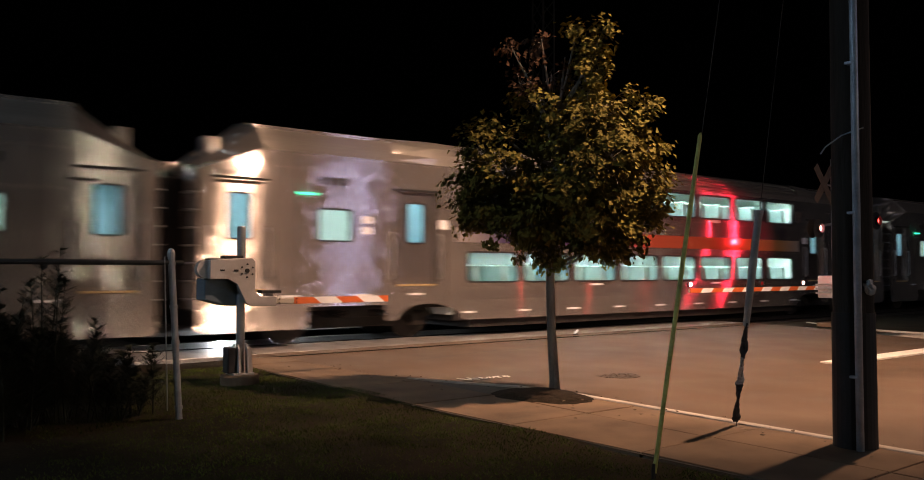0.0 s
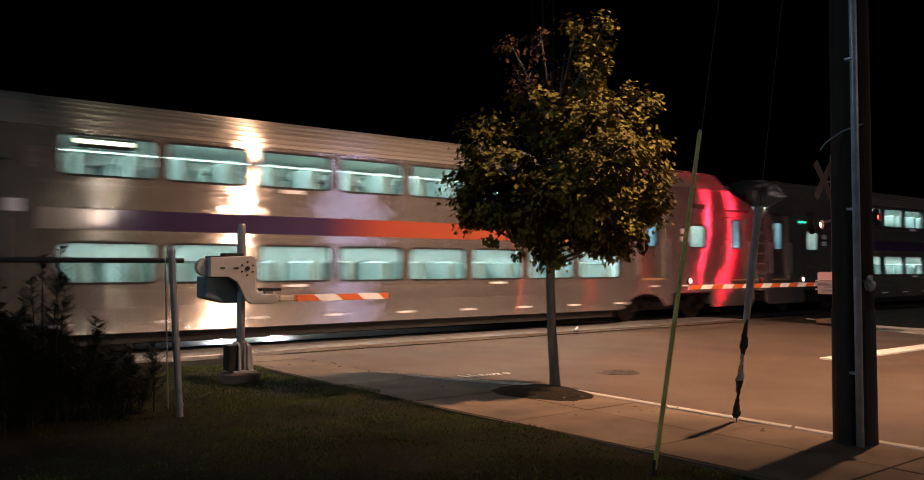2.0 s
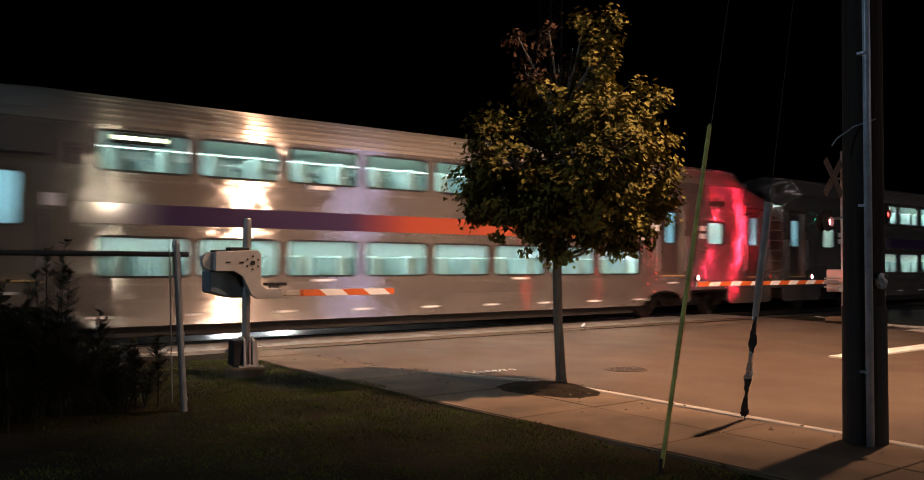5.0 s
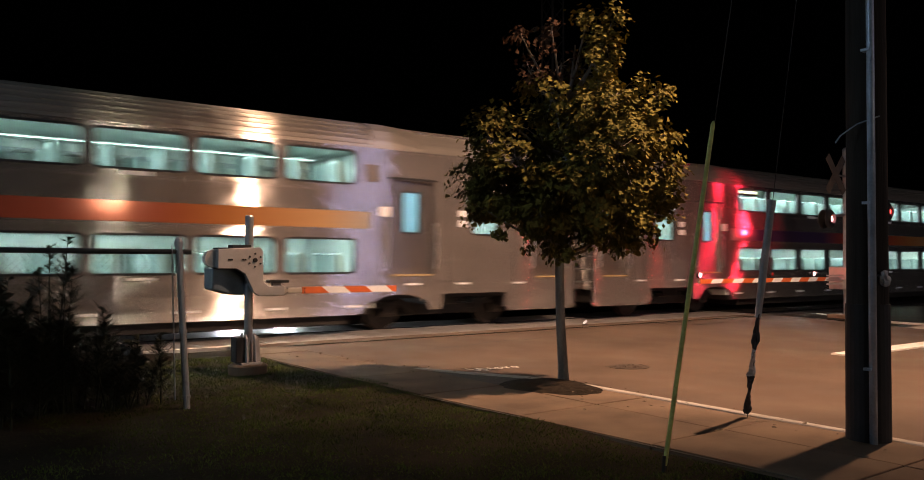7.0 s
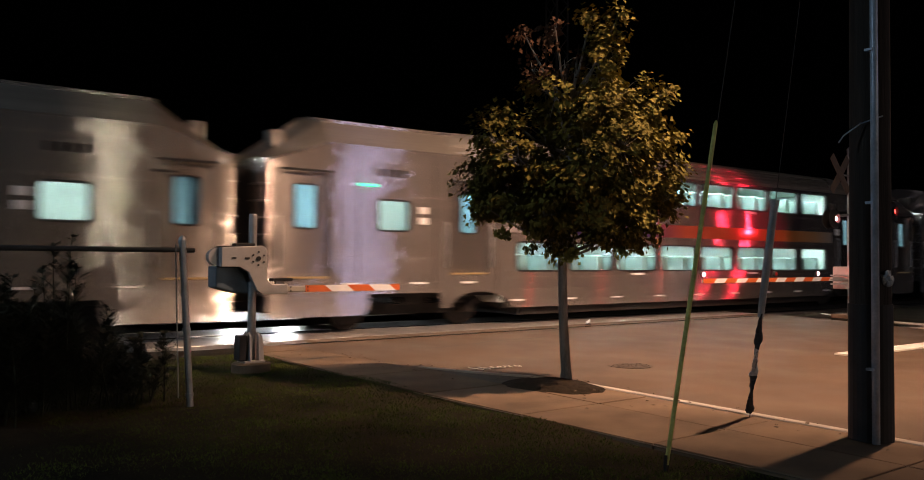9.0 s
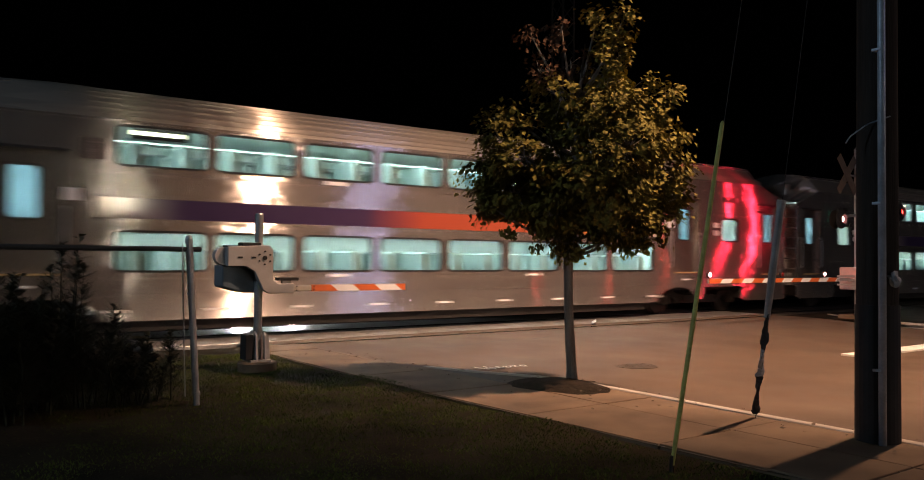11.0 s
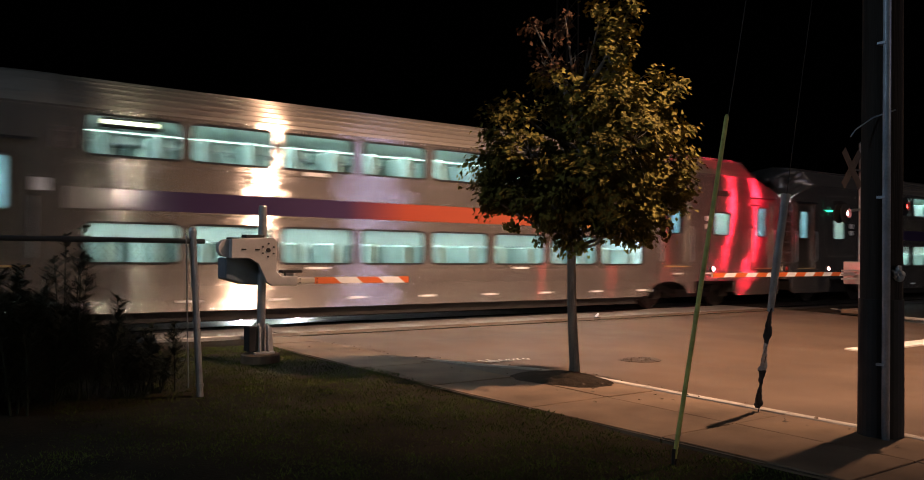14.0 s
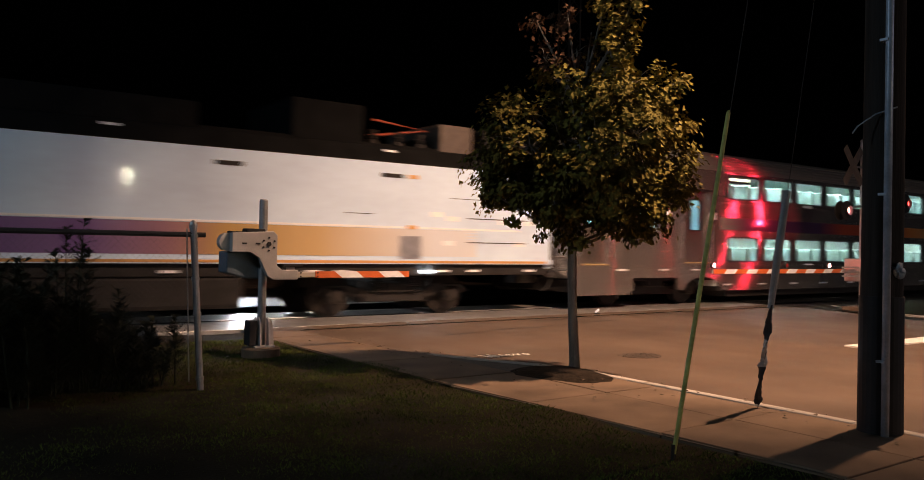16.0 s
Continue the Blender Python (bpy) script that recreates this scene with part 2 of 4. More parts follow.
def box(bm, x0, x1, y0, y1, z0, z1, bevel=0.0):
    v = [bm.verts.new((x, y, z)) for x in (x0, x1) for y in (y0, y1) for z in (z0, z1)]
    fs = [bm.faces.new([v[i] for i in q]) for q in ((0, 1, 3, 2), (4, 6, 7, 5), (0, 4, 5, 1), (2, 3, 7, 6), (0, 2, 6, 4), (1, 5, 7, 3))]
    if bevel:
        bmesh.ops.bevel(bm, geom=list({e for f in fs for e in f.edges}), offset=bevel, segments=2, profile=0.5, affect="EDGES")
    return bm


def boxed(*a, bevel=0.0):
    return box(bmesh.new(), *a, bevel=bevel)


def tube(bm, pts, radii, sides=10, cap=True):
    """A round bar along points."""
    rings = []
    pts = [Vector(p) for p in pts]
    for i, p in enumerate(pts):
        d = (pts[min(i + 1, len(pts) - 1)] - pts[max(i - 1, 0)]).normalized()
        a = d.orthogonal().normalized() if i == 0 else (a - d * a.dot(d)).normalized()
        b = d.cross(a)
        r = radii[i] if isinstance(radii, (list, tuple)) else radii
        rings.append([bm.verts.new(p + a * math.cos(t) * r + b * math.sin(t) * r) for t in (2 * math.pi * k / sides for k in range(sides))])
    for r0, r1 in zip(rings, rings[1:]):
        for k in range(sides):
            bm.faces.new((r0[k], r0[(k + 1) % sides], r1[(k + 1) % sides], r1[k]))
    if cap:
        bm.faces.new(rings[0][::-1])
        bm.faces.new(rings[-1])
    return bm


def tubed(pts, radii, sides=10):
    return tube(bmesh.new(), pts, radii, sides)


def prism(outline, y0, y1, bevel=0.0):
    """An outline in x and z, made y0 to y1 thick."""
    bm = bmesh.new()
    a, b = [bm.verts.new((x, y0, z)) for x, z in outline], [bm.verts.new((x, y1, z)) for x, z in outline]
    bm.faces.new(a)
    bm.faces.new(b[::-1])
    for i in range(len(a)):
        j = (i + 1) % len(a)
        bm.faces.new((a[j], a[i], b[i], b[j]))
    bmesh.ops.recalc_face_normals(bm, faces=bm.faces)
    if bevel:
        bmesh.ops.bevel(bm, geom=bm.edges[:], offset=bevel, segments=2, profile=0.5, affect="EDGES")
    return bm


def ring(x0, x1, z0, z1, w, y0, y1, r=0.09):
    """A rounded frame of width w round an opening."""
    bm = bmesh.new()

    def loop(d, y):
        out, rr = [], r + d
        for cx, cz, a0 in ((x1 - r, z1 - r, 0), (x0 + r, z1 - r, 90), (x0 + r, z0 + r, 180), (x1 - r, z0 + r, 270)):
            out += [bm.verts.new((cx + rr * math.cos(radians(a0 + k * 30)), y, cz + rr * math.sin(radians(a0 + k * 30)))) for k in range(4)]
        return out

    ls = [loop(w, y1), loop(w, y0), loop(0, y0), loop(0, y1)]
    for a, b in zip(ls, ls[1:]):
        for i in range(len(a)):
            j = (i + 1) % len(a)
            bm.faces.new((a[i], a[j], b[j], b[i]))
    bmesh.ops.recalc_face_normals(bm, faces=bm.faces)
    return bm


def walled(xs, zs, holes, y0, y1):
    """A plate with openings: cells of a grid that lie in no hole."""
    bm = bmesh.new()
    xs, zs = sorted(set(xs)), sorted(set(zs))
    for x0, x1 in zip(xs, xs[1:]):
        for z0, z1 in zip(zs, zs[1:]):
            cx, cz = (x0 + x1) / 2, (z0 + z1) / 2
            if not any(a < cx < b and c < cz < d for a, b, c, d in holes):
                for y, flip in ((y0, False), (y1, True)):
                    q = [bm.verts.new(p) for p in ((x0, y, z0), (x1, y, z0), (x1, y, z1), (x0, y, z1))]
                    bm.faces.new(q[::-1] if flip else q)
    bmesh.ops.remove_doubles(bm, verts=bm.verts, dist=0.0005)
    return bm


# ---- ground, road, pavement, track ----
def sheet(name, x0, x1, y0, y1, z, mat, label, nx=1, ny=1, height=None):
    bm = bmesh.new()
    g = [[bm.verts.new((x0 + (x1 - x0) * i / nx, y0 + (y1 - y0) * j / ny, 0)) for j in range(ny + 1)] for i in range(nx + 1)]
    for row in g:
        for v in row:
            v.co.z = z + (height(v.co.x, v.co.y) if height else 0)
    for i in range(nx):
        for j in range(ny):
            bm.faces.new((g[i][j], g[i + 1][j], g[i + 1][j + 1], g[i][j + 1]))
    return tagged(part(name, bm, mat, None, smooth=True), label, name.split(".")[0], "", "structure")


def lumps(x, y):
    return 0.03 * noise.noise((x * 0.9, y * 0.9, 0)) + 0.012 * noise.noise((x * 3, y * 3, 2))


TRACK = 14.11  # near side of the train
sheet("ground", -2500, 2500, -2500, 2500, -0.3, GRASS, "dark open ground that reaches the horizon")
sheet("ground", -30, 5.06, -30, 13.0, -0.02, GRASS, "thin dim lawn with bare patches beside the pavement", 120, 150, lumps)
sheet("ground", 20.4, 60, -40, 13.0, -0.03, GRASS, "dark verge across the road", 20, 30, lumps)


def road_height(x, y):
    return -0.12 + 0.12 * min(1, max(0, (y - 8.5) / 3.5))


sheet("road", 5.6, 20.4, -60, 12.9, -0.02, ASPHALT, "worn asphalt road that climbs to the level crossing", 6, 160, road_height)
sheet("road", 5.0, 20.4, 18.1, 80, -0.004, ASPHALT, "asphalt road beyond the tracks", 2, 10)
sheet("ground", -120, 5.0, 12.9, 24, -0.16, BALLAST, "coarse grey track ballast", 60, 12, lumps)
sheet("ground", 20.4, 200, 12.9, 24, -0.16, BALLAST, "coarse grey track ballast beyond the crossing", 60, 12, lumps)
sheet("road", 5.0, 20.4, 12.88, 13.4, -0.004, ASPHALT, "asphalt apron of the crossing", 4, 2)


def build_track():
    for x0 in np.arange(3.6, 20.3, 2.09):
        p = part("crossing_panel", boxed(x0 + 0.006, x0 + 2.08, 13.36, 14.82, -0.2, 0.0, bevel=0.008), PANEL)
        tagged(p, "pale worn concrete crossing panel beside the rail", "crossing panel", "crossing panels", "structure")
        p = part("crossing_panel", boxed(x0 + 0.006, x0 + 2.08, 15.06, 16.2, -0.2, 0.0, bevel=0.008), PANEL)
        tagged(p, "pale worn concrete crossing panel between the rails", "crossing panel", "crossing panels", "structure")
    for y in (14.92, 16.36):
        r = part("rail", prism([(-0.07, -0.17), (0.07, -0.17), (0.07, -0.15), (0.012, -0.13), (0.012, -0.05), (0.036, -0.035), (0.036, -0.004), (0.028, 0.0), (-0.028, 0.0), (-0.036, -0.004), (-0.036, -0.035), (-0.012, -0.05), (-0.012, -0.13), (-0.07, -0.15)], -120, 200), RAIL)
        r.matrix_basis = pose(0, y, 0, 0, 0, -90)
        tagged(r, "polished steel running rail", "rail", "rails", "structure")


build_track()


def kerb_x(y):
    """The kerb's face, which swings in before the crossing."""
    return float(np.interp(y, (7.0, 7.7, 8.5, 9.8, 10.4), (6.98, 6.86, 6.46, 6.0, 5.95)))


def build_kerb(ys, mat, label):
    bm = bmesh.new()
    rows = []
    for y in ys:
        a, drop = kerb_x(y), 0.014 * min(1, max(0, (y - 8.6) / 1.5))
        rows.append([bm.verts.new(p) for p in ((a - 0.15, y, -0.1), (a - 0.148, y, 0.003 - drop), (a - 0.02, y, 0.003 - 1.6 * drop), (a, y, -0.02 - drop), (a + 0.02, y, -0.25))])
    for r0, r1 in zip(rows, rows[1:]):
        for i in range(4):
            bm.faces.new((r0[i], r0[i + 1], r1[i + 1], r1[i]))
    tagged(part("kerb", bm, mat, None, smooth=True), label, "kerb", "", "structure")


build_kerb(np.arange(-14, 9.3, 0.25), KERB, "pale concrete kerb along the road")
build_kerb(np.arange(9.25, 12.9, 0.25), CONCRETE, "dull dropped kerb at the crossing")


def build_pavement():
    def inner(y):
        return float(np.interp(y, (3.0, 5.0, 8.0, 12.0), (5.18, 5.1, 4.9, 4.86)))
    bm = bmesh.new()
    rows = [[bm.verts.new((x, y, -0.012)) for x in (inner(y) - 0.02, kerb_x(y) - 0.14)] for y in np.arange(-14, 12.9, 0.25)]
    for a, b in zip(rows, rows[1:]):
        bm.faces.new((a[0], a[1], b[1], b[0]))
    base = tagged(part("pavement", bm, GRIT, None), "concrete pavement of cast slabs along the road", "pavement", "", "structure")
    y0 = -13.9
    while y0 < 12.6:
        y1 = min(y0 + 1.52, 12.8)
        for col in (0, 1):
            k = 4
            ys = [y0 + 0.008 + (y1 - y0 - 0.016) * q / k for q in range(k + 1)]
            split = 6.08
            if col == 0:
                pts = [(inner(ys[0]), ys[0])] + [(min(split - 0.008, kerb_x(y) - 0.155), y) for y in ys] + [(inner(ys[-1]), ys[-1])]
            elif min(kerb_x(y) for y in ys) - 0.155 > split + 0.1:
                pts = [(split + 0.008, ys[0])] + [(kerb_x(y) - 0.155, y) for y in ys] + [(split + 0.008, ys[-1])]
            else:
                continue
            bm = bmesh.new()
            t, b = [bm.verts.new((x, y, 0)) for x, y in pts], [bm.verts.new((x, y, -0.09)) for x, y in pts]
            bm.faces.new(t)
            for q in range(len(pts)):
                r = (q + 1) % len(pts)
                bm.faces.new((t[r], t[q], b[q], b[r]))
            bmesh.ops.recalc_face_normals(bm, faces=bm.faces)
            bmesh.ops.bevel(bm, geom=[e for e in bm.edges if all(v.co.z == 0 for v in e.verts)], offset=0.01, segments=2, profile=0.5, affect="EDGES")
            s = part("slab", bm, CONCRETE, base)
            s.location.z = random.uniform(-0.005, 0.004)
        y0 = y1


def build_far_kerb():
    bm = bmesh.new()
    rows = []
    for y in np.arange(-40, 12.9, 0.5):
        x = 20.4 + 1.6 * max(0, (y - 8.5) / 4.0) ** 2
        rows.append([bm.verts.new(p) for p in ((x - 0.02, y, -0.3), (x, y, -0.02), (x + 0.02, y, 0.0), (x + 0.16, y, 0.003), (x + 0.17, y, -0.2))])
    for r0, r1 in zip(rows, rows[1:]):
        for i in range(4):
            bm.faces.new((r0[i], r0[i + 1], r1[i + 1], r1[i]))
    tagged(part("kerb", bm, KERB, None, smooth=True), "pale concrete kerb across the road", "kerb", "", "structure")


build_far_kerb()
GRIT = material("joint_grit", (0.1, 0.085, 0.07), 0.95, var=0.4, scale=20, fine=90, bump=0.5)


def stop_lines():
    tagged(part("road_marking", boxed(13.55, 19.9, 7.05, 7.45, -0.2, -0.112), PAINT), "white stop line painted across the lane", "road marking", "", "structure")


stop_lines()

# ---- train ----
PITCH = 1.68
SPACING = 26.0  # from car to car
CENTRES = [(-3.5 + k) * PITCH for k in range(8)]
WIDTH = 3.01


def roof_profile(shoulder):
    """From the eaves over the top, in y and z; shoulder: with long ribs."""
    pts = [(0.0, 3.74)]
    if shoulder:
        base = [(0.02, 3.8), (0.06, 3.9), (0.12, 4.0), (0.2, 4.1), (0.3, 4.19), (0.42, 4.27)]
        for (y0, z0), (y1, z1) in zip(base, base[1:]):
            pts += [(y0, z0), (y0 - 0.012, z0 + 0.02), (y0 * 0.35 + y1 * 0.65 - 0.012, z0 * 0.35 + z1 * 0.65 + 0.01), (y0 * 0.3 + y1 * 0.7 + 0.01, z0 * 0.3 + z1 * 0.7)]
        pts += [(0.42, 4.27), (0.8, 4.37), (1.5, 4.42)]
    else:
        pts += [(0.03, 3.9), (0.12, 4.12), (0.26, 4.24), (0.5, 4.32), (0.9, 4.38), (1.5, 4.42)]
    return pts + [(WIDTH - y, z) for y, z in pts[::-1]]


def slanted_profile():
    pts = [(0.0, 3.74), (0.06, 3.79), (0.2, 3.94), (0.4, 4.18), (0.5, 4.26), (0.9, 4.36), (1.5, 4.42)]
    return pts + [(WIDTH - y, z) for y, z in pts[::-1]]


def loft(sections):
    """A skin over profiles at several x."""
    bm = bmesh.new()
    rows = [[bm.verts.new((x, y, z)) for y, z in prof] for x, prof in sections]
    for a, b in zip(rows, rows[1:]):
        for i in range(len(a) - 1):
            bm.faces.new((a[i], a[i + 1], b[i + 1], b[i]))
    bmesh.ops.recalc_face_normals(bm, faces=bm.faces)
    return bm


def squash(prof, top):
    """The roof's end, drawn down to a height."""
    return [(y, 3.28 + (z - 3.28) * (top - 3.28) / (4.42 - 3.28)) for y, z in prof]


def window(car, name, x0, x1, z0, z1, r=0.09):
    f = part(name, ring(x0, x1, z0, z1, 0.035, -0.012, 0.07, r), BLACK, car, "rounded window with a black rubber frame")
    p = part("pane", boxed(x0 - 0.01, x1 + 0.01, 0.03, 0.038, z0 - 0.01, z1 + 0.01), GLASS, f)
    p.visible_shadow = False
    return f


def wheelset(parent, x, r=0.46):
    """Two flanged wheels on an axle; treads over the rails."""
    bm = bmesh.new()
    for sy in (-1, 1):
        tube(bm, [(0, sy * 0.66, 0), (0, sy * 0.69, 0)], [r + 0.028, r + 0.028], 30)
        tube(bm, [(0, sy * 0.69, 0), (0, sy * 0.795, 0)], [r, r - 0.008], 30)
        tube(bm, [(0, sy * 0.795, 0), (0, sy * 0.81, 0)], [r - 0.07, r - 0.1], 30)
        tube(bm, [(0, sy * 0.8, 0), (0, sy * 0.86, 0)], [0.16, 0.13], 18)
        for k in range(6):
            a = k * math.pi / 3
            tube(bm, [(0.25 * math.cos(a), sy * 0.8, 0.25 * math.sin(a)), (0.25 * math.cos(a), sy * 0.822, 0.25 * math.sin(a))], 0.045, 6)
    tube(bm, [(0, -0.86, 0), (0, 0.86, 0)], 0.08, 10)
    w = part("wheelset", bm, IRON, parent)
    w.location = (x, 1.53, r)
    return w


def truck(car, cx, base=2.7):
    """Outside frame that dips between its axle boxes, coil springs, dampers and brake gear."""
    h = base / 2
    out = [(-h - 0.5, 0.5), (-h - 0.3, 0.66), (-h + 0.35, 0.66), (-h + 0.7, 0.52), (h - 0.7, 0.52), (h - 0.35, 0.66), (h + 0.3, 0.66), (h + 0.5, 0.5), (h + 0.2, 0.44), (h - 0.3, 0.5), (h - 0.7, 0.3), (-h + 0.7, 0.3), (-h + 0.3, 0.5), (-h - 0.2, 0.44)]
    t = part("truck", prism([(cx + x, z) for x, z in out], 0.5, 0.6, bevel=0.015), UNDER, car, "grimy dark cast-steel truck")
    part("side_frame", prism([(cx + x, z) for x, z in out], WIDTH - 0.6, WIDTH - 0.5), UNDER, t)
    part("bolster", boxed(cx - 0.32, cx + 0.32, 0.42, WIDTH - 0.42, 0.5, 0.7, bevel=0.03), UNDER, t)
    for sx in (-1, 1):
        part("axle_box", boxed(cx + sx * h - 0.17, cx + sx * h + 0.17, 0.44, 0.64, 0.28, 0.6, bevel=0.04), IRON, t)
        part("bearing_cap", tubed([(cx + sx * h, 0.4, 0.45), (cx + sx * h, 0.45, 0.45)], [0.1, 0.13], 16), IRON, t)
        part("spring", tubed([(cx + sx * 0.42, 0.5, 0.5 + k * 0.02) for k in range(16)], [0.12 if k % 2 else 0.095 for k in range(16)], 12), IRON, t)
        part("damper", tubed([(cx + sx * 0.75, 0.46, 0.4), (cx + sx * 0.85, 0.46, 0.74)], 0.04, 8), IRON, t)
        part("brake_unit", boxed(cx + sx * (h - 0.72), cx + sx * (h - 0.5), 0.6, 0.8, 0.28, 0.56, bevel=0.03), UNDER, t)
        wheelset(t, cx + sx * h)
    return t


def build_coach():
    car = thing("passenger_coach", (0, TRACK, 0), "bi-level stainless-steel passenger coach with lit windows", "train car", "cars of the train")
    holes, xs, zs = [], [-12.65, 12.65, -7.0, 7.0, -10.5, 10.5], [0.76, 3.74]
    lower = [(c - 0.73, c + 0.73, 1.23, 1.87) for c in CENTRES]
    upper = [(c - 0.73, c + 0.73, 3.0, 3.63) for c in CENTRES]
    small = [(s * 9.92 - 0.36, s * 9.92 + 0.36, 2.06, 2.66) for s in (-1, 1)]
    doors = [(-8.5, -7.45, 1.18, 3.12), (7.45, 8.5, 1.18, 3.12), (-12.35, -11.4, 1.12, 3.12), (11.4, 12.35, 1.12, 3.12)]
    holes = lower + upper + small + doors + [(-12.65, -11.4, 3.3, 3.74), (11.4, 12.65, 3.3, 3.74)]
    for a, b, c, d in holes:
        xs += [a, b]
        zs += [c, d]
    side = part("side_wall", walled(xs, zs, holes, 0.0, 0.06), STEEL, car, "brushed stainless-steel side with fine horizontal grooves")
    # long ribs and seams that stand proud of the side
    for z, w in ((2.07, 0.02), (2.47, 0.02), (2.86, 0.012), (3.72, 0.03), (1.1, 0.012), (0.82, 0.012)):
        part("moulding", boxed(-11.38 if z > 3 else -6.95, 11.38 if z > 3 else 6.95, -0.012, 0.0, z - w / 2, z + w / 2), STEEL, car)
    part("side_wall", walled([-12.65, 12.65], [0.76, 3.74], [], WIDTH - 0.06, WIDTH), STEEL, car)
    rise = [(7.5, 0.76), (7.2, 0.7), (6.98, 0.6), (6.84, 0.48), (6.78, 0.4), (6.6, 0.38)]
    lowout = rise + [(-x, z) for x, z in rise[::-1]]
    for y in (0.0, WIDTH - 0.05):
        part("skirt", prism(lowout, y, y + 0.05), STEEL, car)
    part("underbody", boxed(-6.95, 6.95, 0.07, WIDTH - 0.07, 0.36, 0.74, bevel=0.03), UNDER, car, "black underside between the trucks")
    part("underframe", boxed(-6.5, 6.5, 0.12, WIDTH - 0.12, 0.2, 0.38), UNDER, car, "black equipment under the low floor")
    for s in (-1, 1):
        out = [(s * 10.5, 0.76), (s * 12.65, 0.76), (s * 12.65, 0.4), (s * 12.55, 0.34), (s * 10.62, 0.34), (s * 10.5, 0.46)]
        for y in (0.0, WIDTH - 0.05):
            part("step_well", prism(out[::s], y, y + 0.05), STEEL, car)
        part("end_sill", boxed(s * 11.58 - 1.0, s * 11.58 + 1.0, 0.07, WIDTH - 0.07, 0.42, 0.74, bevel=0.03), UNDER, car)
        part("wheel_arch", boxed(s * 8.8 - 1.72, s * 8.8 + 1.72, 0.1, WIDTH - 0.1, 0.68, 0.78), UNDER, car)
        flap = [(8.76, 0.76), (7.8, 0.76), (8.1, 0.72), (8.32, 0.62), (8.44, 0.5), (8.47, 0.43), (8.72, 0.43)]
        part("skirt_flap", prism([(s * x, z) for x, z in flap[::s]], 0.0, 0.05), STEEL, car, "steel flap between the wheel openings")
        truck(car, s * 9.15, 2.95)
        # end wall with its dark gangway
        part("end_wall", boxed(s * 12.6 - 0.05, s * 12.6 + 0.05, 0.0, 0.95, 0.76, 3.3), STEEL, car)
        part("end_wall", boxed(s * 12.6 - 0.05, s * 12.6 + 0.05, 2.05, WIDTH, 0.76, 3.3), STEEL, car)
        part("end_wall", boxed(s * 12.6 - 0.05, s * 12.6 + 0.05, 0.95, 2.05, 3.15, 3.42), STEEL, car)
        part("gangway", boxed(s * 12.78 - 0.19, s * 12.78 + 0.19, 0.9, 2.1, 0.9, 3.2, bevel=0.04), BLACK, car, "ribbed black rubber gangway")
        part("end_gusset", prism([(s * 11.4, 3.3), (s * 12.65, 3.3), (s * 11.4, 3.74)][::s], 0.0, 0.06), STEEL, car)
        part("corner_post", boxed(s * 12.62 - 0.035, s * 12.62 + 0.035, -0.012, 0.06, 0.5, 3.28, bevel=0.01), DOORM, car, "bright corner post")
        for k in range(7):
            part("rung", tubed([(s * 12.66, 0.12, 0.95 + k * 0.32), (s * 12.76, 0.12, 0.95 + k * 0.32), (s * 12.76, 0.5, 0.95 + k * 0.32), (s * 12.66, 0.5, 0.95 + k * 0.32)], 0.014, 6), GALV, car)
        part("air_hose", tubed([(s * 12.66, 0.7, 0.75), (s * 12.8, 0.72, 0.5), (s * 12.94, 0.75, 0.45)], 0.03, 7), BLACK, car)
        part("coupler", boxed(s * 12.8 - 0.2, s * 12.8 + 0.2, 1.3, 1.7, 0.6, 0.95, bevel=0.03), IRON, car)
        # tall ends of the roof
        full, slant = roof_profile(False), slanted_profile()
        secs = [(s * 7.0, full), (s * 7.5, full), (s * 8.4, slant), (s * 11.38, slant), (s * 11.43, squash(slant, 4.35)), (s * 12.65, squash(slant, 3.42))]
        part("roof_end", loft(secs), ROOF, car, "smooth steel roof end that slopes to the gangway")
        part("cornice", boxed(min(s * 7.0, s * 11.4), max(s * 7.0, s * 11.4), 0.43, 0.5, 4.2, 4.26), STEEL, car)
        part("roof_box", boxed(s * 12.2 - 0.12, s * 12.2 + 0.12, 0.6, 1.0, 3.5, 3.98, bevel=0.02), ROOF, car)
    part("roof", loft([(-7.0, roof_profile(True)), (7.0, roof_profile(True))]), ROOF, car, "steel roof with long ribs on its shoulder")
    part("stripe", boxed(-6.95, 6.95, -0.006, 0.0, 2.1, 2.44), STRIPE, car, "stripe graded from purple through red to orange")
    for a, b, c, d in lower:
        window(car, "window", a, b, c, d)
    for a, b, c, d in upper:
        window(car, "window", a, b, c, d)
    for a, b, c, d in small:
        window(car, "window", a, b, c, d, 0.07)
    for a, b, c, d in doors:
        m = (a + b) / 2
        hw = 0.2 if abs(m) < 10 else 0.22
        door = part("door", walled([a, b, m - hw, m + hw], [c, d, 2.06, 2.88], [(m - hw, m + hw, 2.06, 2.88)], 0.07, 0.11), DOORM, car, "recessed sliding door with a narrow window")
        part("door_frame", ring(a, b, c, d, 0.03, -0.015, 0.1, 0.03), DOORM, door)
        part("pane", boxed(m - hw, m + hw, 0.085, 0.092, 2.06, 2.88), DOORGLASS, door).visible_shadow = False
        part("window_frame", ring(m - hw, m + hw, 2.06, 2.88, 0.03, 0.05, 0.1, 0.06), BLACK, door)
